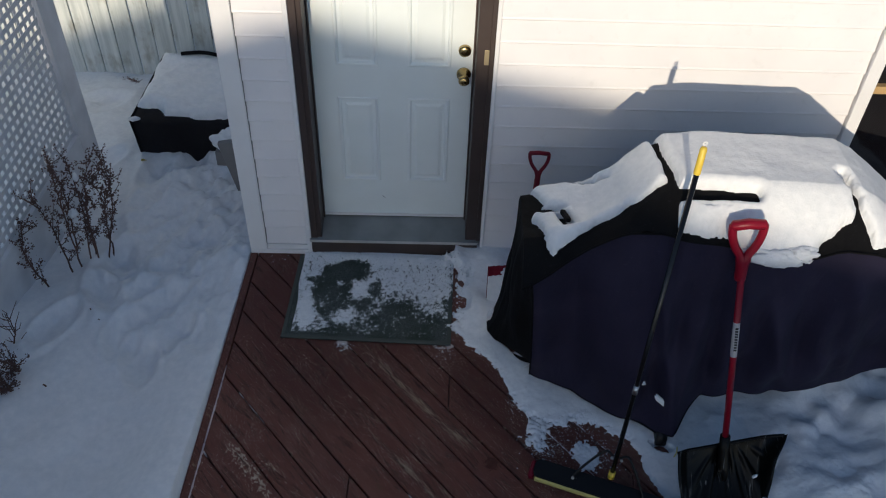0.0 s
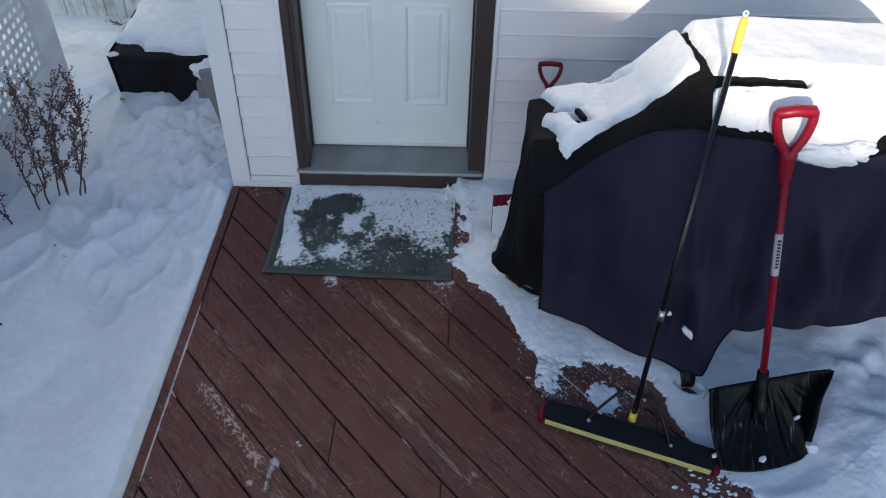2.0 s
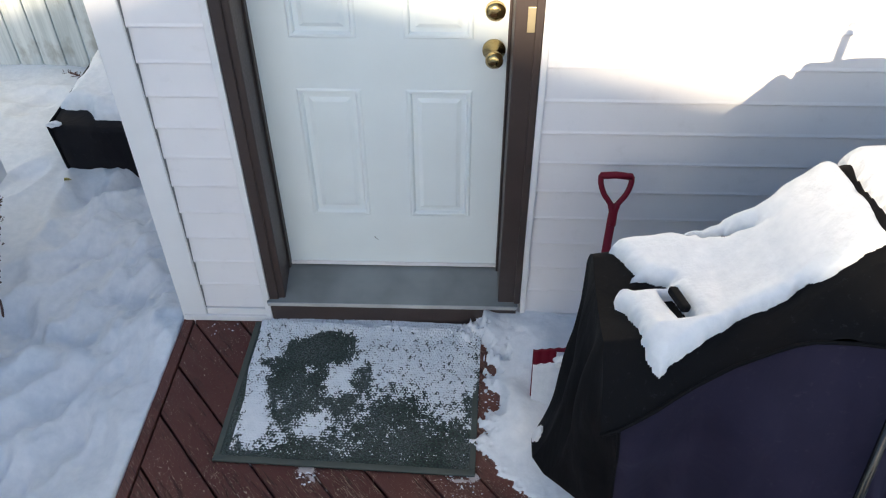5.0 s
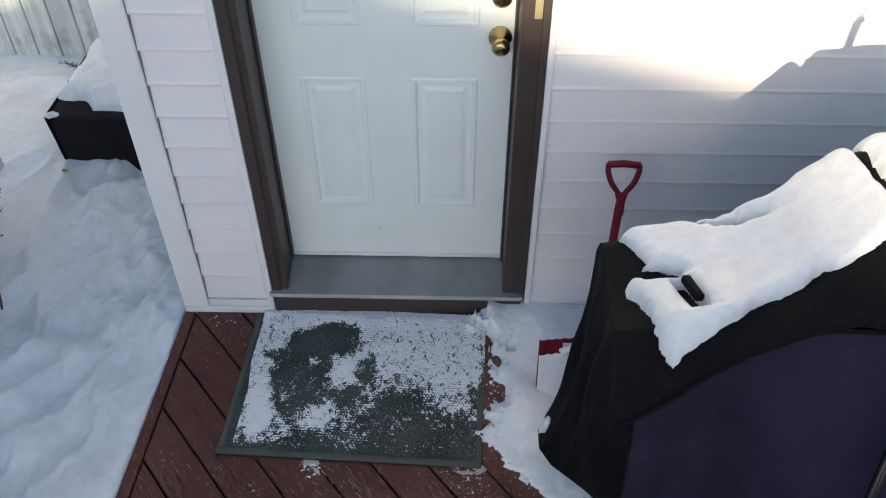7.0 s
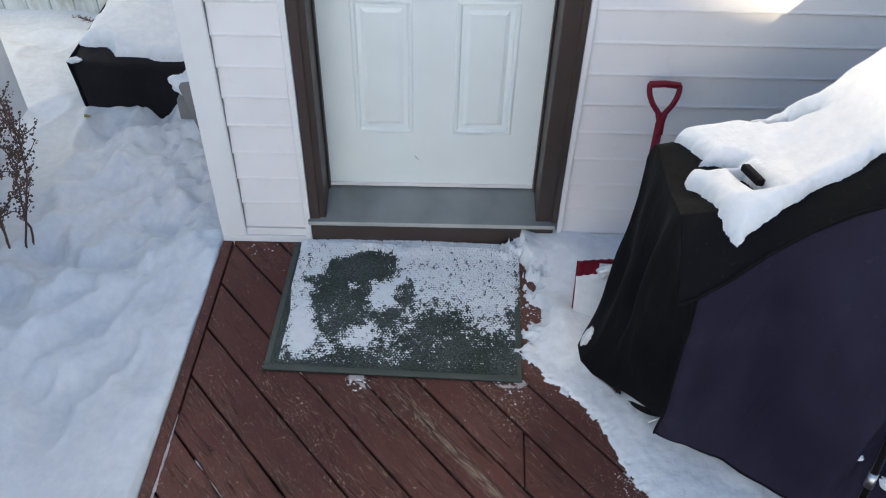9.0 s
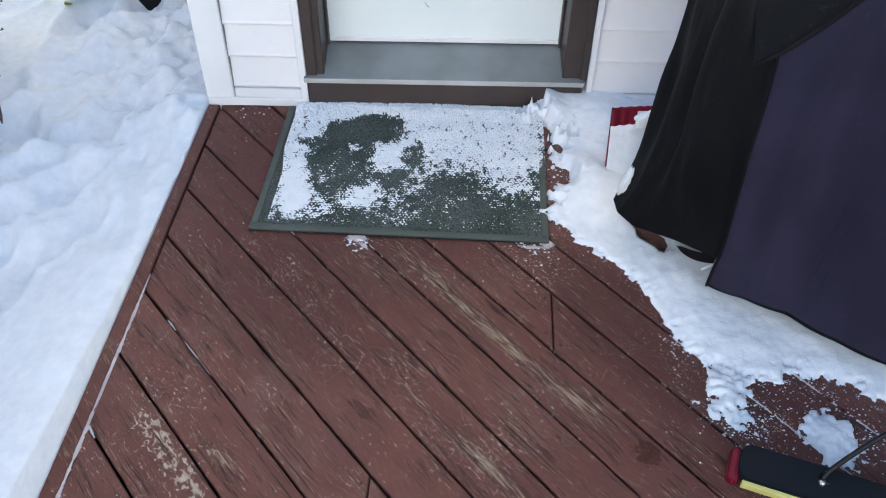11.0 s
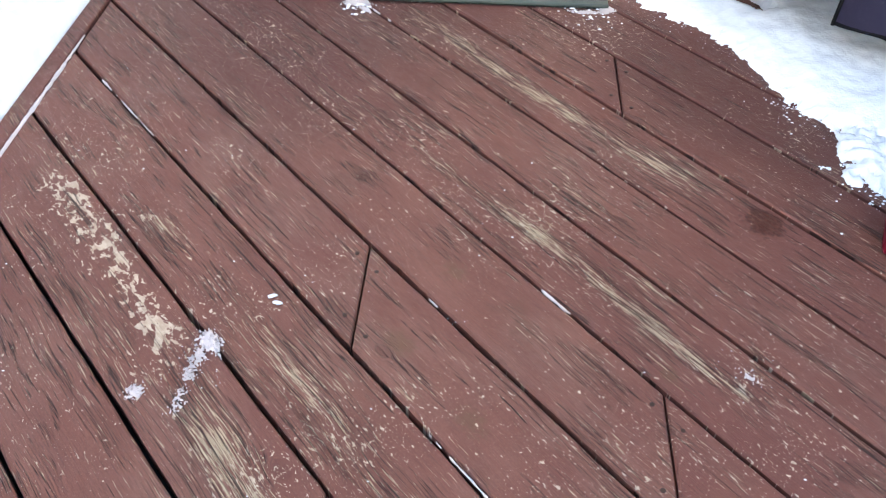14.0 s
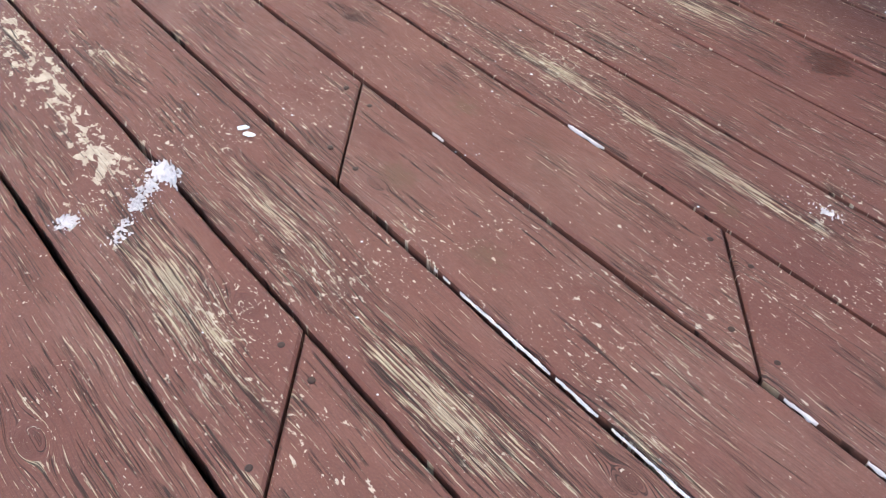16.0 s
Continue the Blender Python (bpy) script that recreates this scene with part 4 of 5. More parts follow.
d = np.minimum(d, (sx - 0.795) * 0.8 + 0.075 * fbm(sx * 10, sy * 10, 4, 5, 0.65) + 0.02 * fbm(sx * 70, sy * 70, 2, 6) + 0.05 * smooth(-0.16, 0, sy))
d = np.minimum(d, 0.05 - 0.09 * blob(sx, sy, 0.845, -0.335, 0.05, 0.085, 10) + 0.03 * fbm(sx * 20, sy * 20, 3, 44))
d = np.minimum(d, 0.05 - 0.09 * blob(sx, sy, 0.835, -0.19, 0.035, 0.05, 10) + 0.03 * fbm(sx * 20, sy * 20, 3, 45))
d = np.minimum(d, 0.03 - 0.10 * blob(sx, sy, 1.07, -0.56, 0.10, 0.045, -70) + 0.03 * fbm(sx * 20, sy * 20, 3, 46))
d = np.minimum(d, 0.04 - 0.08 * blob(sx, sy, 1.735, -1.15, 0.07, 0.03, -20) + 0.03 * fbm(sx * 24, sy * 24, 3, 47))
d0 = np.where(d < 0.03, np.minimum(d0, d + 0.01), d0)
lump = 0.5 + 0.5 * fbm(sx * 4, sy * 4, 3, 14)
h = 0.012 * smooth(0.86, 0.79, sx) * (sy > -0.62) * (d > 0) + (0.004 + 0.026 * (np.clip(d0, 0, 0.12) / 0.12) ** 0.65) * smooth(0, 0.022, d) + 0.035 * smooth(0.06, 0.35, d0) * (0.5 + fbm(sx * 3.2, sy * 3.2, 3, 12))
h = h + 0.22 * smooth(2.0, 2.75, sx) * smooth(0.05, 0.5, d) * lump + 0.09 * smooth(2.12, 2.4, sx) * smooth(0.0, 0.2, d) * np.clip(fbm(sx * 5, sy * 5, 2, 50) + 0.2, 0, 1)
h = h + (0.004 + 0.008 * fbm(sx * 14, sy * 14, 3, 77)) * smooth(0, 0.4, blob(sx, sy, 2.10, -1.475, 0.20, 0.085, 10)) * (d > 0) + 0.012 * np.clip(blob(sx, sy, 1.86, -1.56, 0.10, 0.05, 0), 0, 1)
h = h + 0.022 * smooth(1.1, 0.9, sx) * smooth(-0.25, -0.02, sy) * (d > 0) + 0.03 * np.clip(blob(sx, sy, 0.93, -0.40, 0.10, 0.16), 0, 1) * (d > 0)
h = h + (0.007 * fbm(sx * 11, sy * 11, 3, 40) + 0.0012 * fbm(sx * 45, sy * 45, 2, 41)) * smooth(0.0, 0.05, d0) - 0.012 * (d <= 0)
h = np.where(d > 0, h * (1 - 0.72 * smooth(0, 0.5, blob(sx, sy, 1.97, -1.47, 0.28, 0.15, 12))), h)
deck_snow = sheet("deck_snow", np.stack([sx, sy, h], -1), d > 0, M_SNOW)
tagged(deck_snow, "uneven swept snow left on the deck round the grill", "snow", kind="stuff")


def crumbs(name, spots, label, base=0.001):
    """Many small bits of snow in one mesh; spots: x, y, radius."""
    verts, faces = [], []
    for x, y, r in spots:
        n0, a0, zz = len(verts), random.uniform(0, 6.28), base
        k = random.uniform(0.5, 1.0)
        ring = [(x + r * random.uniform(0.7, 1.25) * math.cos(a0 + i * 1.047), y + k * r * random.uniform(0.7, 1.25) * math.sin(a0 + i * 1.047), zz) for i in range(6)]
        verts += ring + [(x + 0.5 * (p[0] - x), y + 0.5 * (p[1] - y), zz + r * 0.45) for p in ring] + [(x, y, zz + r * 0.5)]
        for i in range(6):
            j = (i + 1) % 6
            faces += [(n0 + i, n0 + j, n0 + 6 + j, n0 + 6 + i), (n0 + 6 + i, n0 + 6 + j, n0 + 12)]
    data = bpy.data.meshes.new(name)
    data.from_pydata(verts, [], faces)
    return tagged(finish(new(name, data), M_SNOW, True), label, "snow", kind="stuff")


spots = []
for cx, cy, s, count, r0, r1 in ((0.19, -1.60, 0.020, 60, 0.0004, 0.0010), (0.122, -1.648, 0.008, 20, 0.0004, 0.0010),
                                 (0.27, -0.64, 0.018, 40, 0.001, 0.005), (0.75, -0.635, 0.03, 60, 0.001, 0.004), (0.53, -1.50, 0.012, 8, 0.0005, 0.0014),
                                 (1.22, -1.17, 0.04, 260, 0.0005, 0.003), (1.36, -1.08, 0.07, 260, 0.0005, 0.003), (1.50, -1.20, 0.04, 160, 0.0005, 0.003), (1.32, -1.47, 0.05, 12, 0.001, 0.004),
                                 (1.10, -0.95, 0.03, 60, 0.0006, 0.003), (0.93, -0.60, 0.03, 60, 0.0006, 0.003), (0.86, -0.3, 0.05, 40, 0.001, 0.005), (-0.15, -0.05, 0.03, 14, 0.001, 0.004), (0.9, -1.55, 0.03, 14, 0.0005, 0.0012),
                                 (1.8, -1.6, 0.08, 120, 0.002, 0.012), (0.4, -1.1, 0.5, 90, 0.0008, 0.002)):
    for _ in range(count):
        spots.append((random.gauss(cx, s), random.gauss(cy, s), random.uniform(r0, r1)))
for _ in range(320):
    x = random.uniform(0.80, 1.60)
    spots.append((x + random.gauss(0, 0.012), float(lerp(x, EDGE)) - abs(random.gauss(0, 0.022)), random.choice((0.0005, 0.0006, 0.0008, 0.001, 0.0016))))
crumbs("snow_crumbs", [s for s in spots if s[0] > -0.25 and s[1] < -0.02], "loose crumbs of snow scattered on the deck boards")

# snow packed in some of the gaps between boards
def on_gap(c, x):
    return (x, c - SLOPE * x)


segs = [((-0.265, -0.78), (-0.265, -1.72), 0.0070), ((-0.262, -1.27), (-0.235, -1.305), 0.006)]
for c, x0, x1, w in ((-1.141, -0.175, -0.125, 0.0060), (-1.141, -0.12, -0.02, 0.0024), (-1.141, 0.49, 0.78, 0.0036), (-0.937, 0.47, 0.50, 0.0030), (-0.735, 0.64, 0.69, 0.0036),
                     (-0.53, 0.02, 0.10, 0.0022), (-0.326, 0.26, 0.36, 0.0050), (0.258, 1.22, 1.45, 0.0036), (0.46, 1.3, 1.55, 0.0036), (-0.937, 0.80, 1.02, 0.0050), (0.065, 1.2, 1.4, 0.003)):
    segs.append((on_gap(c, x0), on_gap(c, x1), w))
verts, faces = [], []
for k, (p, q, w) in enumerate(segs):
    p, q = Vector(p), Vector(q)
    along_, n_ = (q - p).normalized(), max(8, int((q - p).length / 0.0022))
    across = Vector((-along_.y, along_.x))
    last = None
    for i in range(n_ + 1):
        f = i / n_
        c = p.lerp(q, f)
        rise = noise.noise(Vector((c.x * 16, c.y * 16, 3.0))) + 0.6 * noise.noise(Vector((c.x * 70, c.y * 70, 5.0))) + (0.95 if k < 2 else 0.35)
        wide = w * min(1.0, max(0.0, rise)) * (0.75 + 0.5 * noise.noise(Vector((c.x * 160, c.y * 160, 8.0)))) * min(1.0, 8 * f, 8 * (1 - f))
        if wide < w * 0.12:
            last = None
            continue
        n0 = len(verts)
        for g, up in ((-1, 0), (-0.5, 0.8), (0, 1), (0.5, 0.8), (1, 0)):
            e = c + across * (g * wide * (1 + 0.3 * noise.noise(Vector((c.x * 200, c.y * 200, g * 3 + k)))) + 0.0008 * noise.noise(Vector((c.x * 60, c.y * 60, k))))
            verts.append((e.x, e.y, -0.0020 + 0.0034 * up + 0.0012 * noise.noise(Vector((e.x * 300, e.y * 300, 1.0)))))
        if last is not None:
            faces += [(last + m_, last + m_ + 1, n0 + m_ + 1, n0 + m_) for m_ in range(4)]
        last = n0
data = bpy.data.meshes.new("gap_snow")
data.from_pydata(verts, [], faces)
tagged(finish(new("gap_snow", data), M_FROST, True), "thin lines of snow packed in the gaps between boards", "snow", kind="stuff")


def frost(label, x0, x1, y0, y1, blobs, seed, grit=1.3, step=0.0009, z0=0.0004):
    """A ragged crust of frost or snow on the boards; blobs: x, y, rx, ry, turn, weight."""
    x, y = np.meshgrid(np.arange(x0, x1, step), np.arange(y0, y1, step))
    m = np.full_like(x, -2.5)
    for bx, by, rx, ry, turn, k in blobs:
        m = np.maximum(m, 1.4 * np.clip(blob(x, y, bx, by, rx, ry, turn), -2, 1) + k - 1.2)
    m = m + 0.35 * fbm(x * 90, y * 90, 3, seed) + grit * fbm(x * 420, y * 420, 2, seed + 7)
    z = z0 + 0.0042 * np.sqrt(np.clip(m, 0, 1)) + 0.0012 * fbm(x * 260, y * 260, 2, seed + 3) - 0.003 * (m <= 0)
    return tagged(sheet("frost_patch", np.stack([x, y, z], -1), m > 0, M_FROST), label, "snow", kind="stuff")


frost("ragged streak of white frost on a worn board", 0.08, 0.26, -1.72, -1.53, ((0.194, -1.562, 0.018, 0.012, -50, 1.3), (0.188, -1.583, 0.024, 0.011, 80, 0.8), (0.184, -1.615, 0.030, 0.012, 83, 0.5), (0.180, -1.655, 0.034, 0.014, 85, 0.3), (0.122, -1.648, 0.009, 0.009, 0, 1.5)), 91)
frost("bits of snow by the front edge of the door mat", 0.20, 0.36, -0.70, -0.60, ((0.262, -0.628, 0.032, 0.014, 0, 1.0), (0.285, -0.655, 0.03, 0.008, -45, 0.7)), 95, 0.6, 0.0013)
frost("bits of snow at the front corner of the door mat", 0.66, 0.82, -0.70, -0.60, ((0.745, -0.632, 0.05, 0.010, 0, 0.7), (0.79, -0.62, 0.02, 0.02, 0, 0.9)), 98, 0.6, 0.0013)
frost("thin smear of frost on the deck boards", 0.86, 0.97, -1.63, -1.50, ((0.912, -1.568, 0.030, 0.012, -45, 0.1),), 101, 1.2)
for place, turn in (((0.262, -1.474, 0.003), 20), ((0.272, -1.486, 0.003), -10)):
    tagged(snow_lump("ice_chip", place, (0.0065, 0.003, 0.0022), (0, 0, turn), turn), "small white chip of ice on the deck", "ice chip", "ice chips on the deck")

# ---- door mat ----
mat_thing = thing("door_mat", "dark green rubber door mat partly covered by snow", "mat", at=(0.38, -0.33, 0))
MB, MF = (-0.034, 0.790), (-0.040, 0.793)


def mp(u, v, z=0.0):
    return (MB[0] + u * (MB[1] - MB[0]) + v * ((MF[0] - MB[0]) * (1 - u) + (MF[1] - MB[1]) * u), -0.034 - 0.583 * v, z)


part("base", slab([mp(0, 1)[:2], mp(1, 1)[:2], mp(1, 0)[:2], mp(0, 0)[:2]], 0.002, 0.008), M_RUBBER, mat_thing)
for u0, v0, u1, v1 in ((0, 0.965, 1, 1.0), (0, 0, 1, 0.03), (0, 0.03, 0.024, 0.965), (0.976, 0.03, 1, 0.965)):
    part("rim", slab([mp(u0, v1)[:2], mp(u1, v1)[:2], mp(u1, v0)[:2], mp(u0, v0)[:2]], 0.003, 0.0115, 0.002), M_RIM, mat_thing)
uu, vv = np.meshgrid(np.linspace(0.0, 1.0, 660), np.linspace(-0.05, 1.0, 480))
px = MB[0] + uu * (MB[1] - MB[0]) + np.clip(vv, 0, 1) * ((MF[0] - MB[0]) * (1 - uu) + (MF[1] - MB[1]) * uu)
py = -0.034 - 0.583 * vv
wu, wv = uu + 0.030 * fbm(uu * 12, vv * 8, 4, 81, 0.6), vv + 0.06 * fbm(uu * 12, vv * 8, 4, 82, 0.6)
dense = lerp(wu, [(0, 0.93), (0.19, 0.93), (0.24, 0.84), (0.38, 0.82), (0.45, 0.56), (0.5, 0.47), (0.6, 0.43), (0.7, 0.45), (0.8, 0.58), (0.9, 0.70), (1, 0.74)])
dust = lerp(wu, [(0, 0.95), (0.2, 0.93), (0.4, 0.95), (0.6, 0.96), (0.74, 0.95), (0.82, 0.80), (0.9, 0.76), (1, 0.78)])
m = 0.56 * smooth(dense + 0.08, dense - 0.10, wv) + 0.46 * smooth(dust + 0.04, dust - 0.22, wv)
for cu, cv, ru, rv, k in ((0.24, 0.48, 0.15, 0.30, 1.2), (0.27, 0.22, 0.12, 0.15, 1.3), (0.36, 0.17, 0.13, 0.17, 1.3), (0.52, 0.38, 0.06, 0.12, 0.9), (0.44, 0.55, 0.07, 0.12, 1.0), (0.10, 0.32, 0.07, 0.05, 0.8), (0.66, 0.62, 0.10, 0.10, 0.5), (0.66, 0.80, 0.14, 0.10, 0.35), (0.96, 0.55, 0.04, 0.12, 0.6), (0.78, 0.80, 0.1, 0.1, 0.3)):
    m = m - k * smooth(-0.15, 0.5, blob(wu, wv, cu, cv, ru, rv))
for cu, cv, ru, rv, k in ((0.12, 0.66, 0.07, 0.27, 0.9), (0.43, 0.42, 0.06, 0.12, 0.7), (0.33, 0.72, 0.08, 0.12, 0.35), (0.295, 0.36, 0.035, 0.05, 0.9), (0.21, 0.62, 0.03, 0.06, 0.6)):
    m = m + k * smooth(0.0, 0.5, blob(wu, wv, cu, cv, ru, rv))
m = m - 1.2 * smooth(0.925, 0.965, vv)
cells = 0.5 + 0.25 * np.sin(uu * 2 * math.pi * 82 + math.pi * np.floor(vv * 60)) + 0.25 * np.sin(vv * 2 * math.pi * 60)
m = m + 0.25 * fbm(uu * 9, vv * 7, 4, 61, 0.6) + 0.85 * fbm(uu * 250, vv * 170, 2, 65) + 0.65 * fbm(uu * 60, vv * 36, 2, 66) + 0.75 * (cells - 0.5) - 0.64
m = np.where(vv < 0, np.minimum(m + 0.2, smooth(0.02, 0.2, uu) * 2 - 0.3), m)
m = np.minimum(m, np.minimum((uu - 0.030 - 0.02 * smooth(0.35, 0.6, vv)) * 28, (1 - uu) * 30 + 0.3))
zz = np.where(vv > 0, 0.0078, 0.0) + 0.007 * np.sqrt(np.clip(m, 0, 1.2)) * (0.35 + 0.65 * smooth(0.75, 0.1, vv)) + 0.016 * smooth(0.10, -0.03, vv) * (m > 0) - 0.004 * (m <= 0)
mat_snow = sheet("mat_snow", np.stack([px, py, zz], -1), m > 0, M_SNOW)
tagged(mat_snow, "thin patchy trodden snow on the door mat", "snow", kind="stuff")


# ---- tools ----
def bar(a, b, r, sides=12):
    return tube(bmesh.new(), [a, b], r, sides)


def d_grip(parent, base, up, width, height, r, material):
    """A D-shaped grip: a neck, two arms and a cross bar, in the plane of up and side."""
    base, up = Vector(base), Vector(up).normalized()
    side = Vector((1, 0, 0))
    side = (side - up * side.dot(up)).normalized()
    at = lambda s, h: base + side * s * width / 2 + up * h * height
    ctrl = [at(0, -0.55), at(-0.12, 0.0), at(-0.70, 0.40), at(-0.97, 0.72), at(-1.0, 0.97)]
    other = [at(0, -0.55), at(0.12, 0.0), at(0.70, 0.40), at(0.97, 0.72), at(1.0, 0.97)]
    arms = bmesh.new()
    for c in (ctrl, other):
        pts = curve_points(c, 8)
        tube(arms, pts, [r * (1.25 if i < 10 else 0.95) for i in range(len(pts))], 12)
    part("grip_yoke", arms, material, parent, smoothed=True)
    part("grip_bar", tube(bmesh.new(), [at(-1.02, 0.93), at(-1.0, 0.96), at(0, 1.0), at(1.0, 0.96), at(1.02, 0.93)], [r * 0.9, r * 1.2, r * 1.2, r * 1.2, r * 0.9], 14), material, parent, smoothed=True)


shovel = thing("snow_shovel", "snow shovel with black scoop and red handle against the grill", "shovel", at=(1.98, -1.35, 0))
S0, S1 = Vector((1.948, -1.262, 0.20)), Vector((1.838, -1.045, 1.06))
sup = (S1 - S0).normalized()
part("shaft", tube(bmesh.new(), [S0, S1], [0.0128, 0.0128], 16), M_RED, shovel, "glossy red metal shaft", smoothed=True)
d_grip(shovel, S1 + sup * 0.018, (-0.10, 0.13, 0.98), 0.108, 0.160, 0.0165, M_RED)
lab = bmesh.new()
tube(lab, [S0 + sup * 0.48, S0 + sup * 0.64], 0.0133, 16, False)
sticker = part("sticker", lab, M_LABEL, shovel, "grey printed sticker", True)
side = Vector((1, 0, 0))
facing = (Vector((0, -1, 0)) - sup * Vector((0, -1, 0)).dot(sup)).normalized()
bm = bmesh.new()
for i in range(9):
    p = S0 + sup * (0.515 + i * 0.0125) + facing * 0.0131
    w = Matrix.Translation(p) @ Matrix((side, facing, sup)).transposed().to_4x4()
    box(bm, -0.0055, 0.0055, -0.0012, 0.0012, -0.0038, 0.0038, 0, w)
part("print_bars", bm, M_DARK, sticker, "dark printed bars")
# scoop: a dished blade with ribs, its top edge away from the viewer
u, v = np.meshgrid(np.linspace(-1, 1, 90), np.linspace(0, 1, 60))
TL, TR, BL, BR = Vector((1.752, -1.285, 0.190)), Vector((2.185, -1.20, 0.236)), Vector((1.765, -1.50, 0.02)), Vector((2.165, -1.405, 0.02))
s_ = (u + 1) / 2
base = [(TL[i] * (1 - s_) + TR[i] * s_) * (1 - v) + (BL[i] * (1 - s_) + BR[i] * s_) * v for i in range(3)]
nrm = Vector((-0.12, -0.62, 0.77)).normalized()
wing = 0.085 * smooth(0.58, 1.0, u) ** 1.3 * smooth(-0.25, 0.35, v) * (1 - 0.75 * smooth(0.55, 1.0, v)) + 0.04 * smooth(0.80, 1.0, -u)
dish = -0.035 * np.sin(np.clip(v, 0, 1) * math.pi) * (1 - u ** 2)
spread = np.arctan2(u + 0.05, v + 0.22)
ribs = 0.011 * np.cos(spread * 9 + 0.4) ** 10 * smooth(0.05, 0.25, v) * smooth(1.0, 0.75, v) * smooth(0.85, 0.6, np.abs(u)) + 0.004 * np.cos(spread * 27) ** 4 * smooth(0.3, 0.6, v) * smooth(0.8, 0.6, np.abs(u))
hollow = -0.030 * np.exp(-((u + 0.17) / 0.09) ** 2 - ((v - 0.22) / 0.16) ** 2)
k = dish + ribs + wing + hollow
bow = 0.045 * (1 - u ** 2) * v ** 2
side_line = 0.022 * smooth(0.7, 1.0, u) * smooth(0.35, 0.0, v) - 0.014 * np.sin(v * math.pi) * smooth(0.6, 1.0, np.abs(u))
P = np.stack([base[0] + nrm.x * k + side_line - 0.03 * u * smooth(0.6, 1.0, np.abs(u)) * v, base[1] - bow + nrm.y * k, base[2] + nrm.z * k], -1)
P[..., 2] = np.maximum(P[..., 2], 0.012)
part("rim", tube(bmesh.new(), [tuple(p) for p in P[0, ::3]], 0.008, 8), M_SCOOP, shovel, smoothed=True)
scoop = sheet("scoop", P, None, M_SCOOP, shovel, "scuffed black plastic scoop")
sol = scoop.modifiers.new("thickness", "SOLIDIFY")
sol.thickness, sol.offset = 0.009, 0
bm = tube(bmesh.new(), [S0 + sup * 0.07, S0, S0 + Vector((0.004, -0.05, -0.06)), S0 + Vector((0.008, -0.09, -0.10))], [0.021, 0.023, 0.026, 0.010], 14)
part("socket", bm, M_SCOOP, shovel, smoothed=True)
for place, size, seed in (((1.772, -1.475, 0.062), (0.007, 0.008, 0.022), 51), ((1.945, -1.475, 0.055), (0.010, 0.010, 0.016), 52), ((2.075, -1.345, 0.135), (0.007, 0.006, 0.014), 53), ((2.13, -1.425, 0.07), (0.026, 0.018, 0.018), 54)):
    tagged(snow_lump("snow_clump", place, size, (0, 25, 0), seed), "small clump of snow stuck on the black scoop", "snow", "snow clumps on the scoop")
broom = thing("push_broom", "push broom with black head, yellow strip and long black handle", "broom", at=(1.5, -1.4, 0))
TIP, FOOT = Vector((1.630, -0.888, 1.468)), Vector((1.487, -1.352, 0.07))
hd = (TIP - FOOT).normalized()
part("handle", tube(bmesh.new(), [FOOT, TIP - hd * 0.108], 0.0100, 16), M_GLOSSY, broom, "glossy black metal handle", True)
part("grip", tube(bmesh.new(), [TIP - hd * 0.108, TIP - hd * 0.104, TIP - hd * 0.012, TIP - hd * 0.004], [0.0105, 0.0128, 0.0128, 0.009], 16), M_YELLOW, broom, "yellow plastic grip", True)
loop = [TIP + hd * 0.008 + 0.007 * Vector((math.cos(a), 0, math.sin(a))) for a in np.linspace(0, 6.283, 14)]
part("hanging_loop", tube(bmesh.new(), loop, 0.003, 8), M_TRIM, broom, smoothed=True)
part("collar", tube(bmesh.new(), [FOOT + hd * 0.005, FOOT + hd * 0.04], 0.0140, 16), M_YELLOW, broom, "yellow collar", True)
part("clip_ring", tube(bmesh.new(), [FOOT + hd * 0.435, FOOT + hd * 0.475], 0.0112, 16), M_STEEL, broom, smoothed=True)
A, B = Vector((1.172, -1.345, 0)), Vector((1.754, -1.528, 0))
ux = (B - A).normalized()
uy = Vector((-ux.y, ux.x, 0))
HW = (B - A).length
to_head = Matrix.Translation(A) @ Matrix((ux, uy, Vector((0, 0, 1)))).transposed().to_4x4() @ pose(0, 0, 0.0, 12, 0, 0)
bm = bmesh.new()
outline = [(0.0, 0.012), (HW, 0.012), (HW + 0.014, 0.03), (HW + 0.014, 0.075), (HW, 0.095), (0.0, 0.095), (-0.014, 0.075), (-0.014, 0.03)]
lo, hi = [bm.verts.new(to_head @ Vector((x, y, 0.026))) for x, y in outline], [bm.verts.new(to_head @ Vector((x, y, 0.046))) for x, y in outline]
for i in range(8):
    bm.faces.new((lo[i], lo[(i + 1) % 8], hi[(i + 1) % 8], hi[i]))
bm.faces.new(hi)
bm.faces.new(lo[::-1])
bmesh.ops.bevel(bm, geom=list(bm.edges), offset=0.004, segments=2, affect="EDGES")
head = part("head", bm, M_BLACKP, broom, "flat black broom head")
part("yellow_strip", new_box(0.0, HW, 0.002, 0.014, 0.018, 0.040, 0.002, to_head), M_PALEY, head, "pale yellow strip")
part("bristles", new_box(0.005, HW - 0.005, 0.012, 0.09, 0.002, 0.026, 0.004, to_head), M_DARK, head)
for x0, x1 in ((-0.032, -0.006), (HW + 0.006, HW + 0.032)):
    part("end_cap", new_box(x0, x1, 0.004, 0.085, 0.004, 0.042, 0.012, to_head), M_DARKRED, head, "dark red end cap")
pivot = FOOT + hd * 0.115
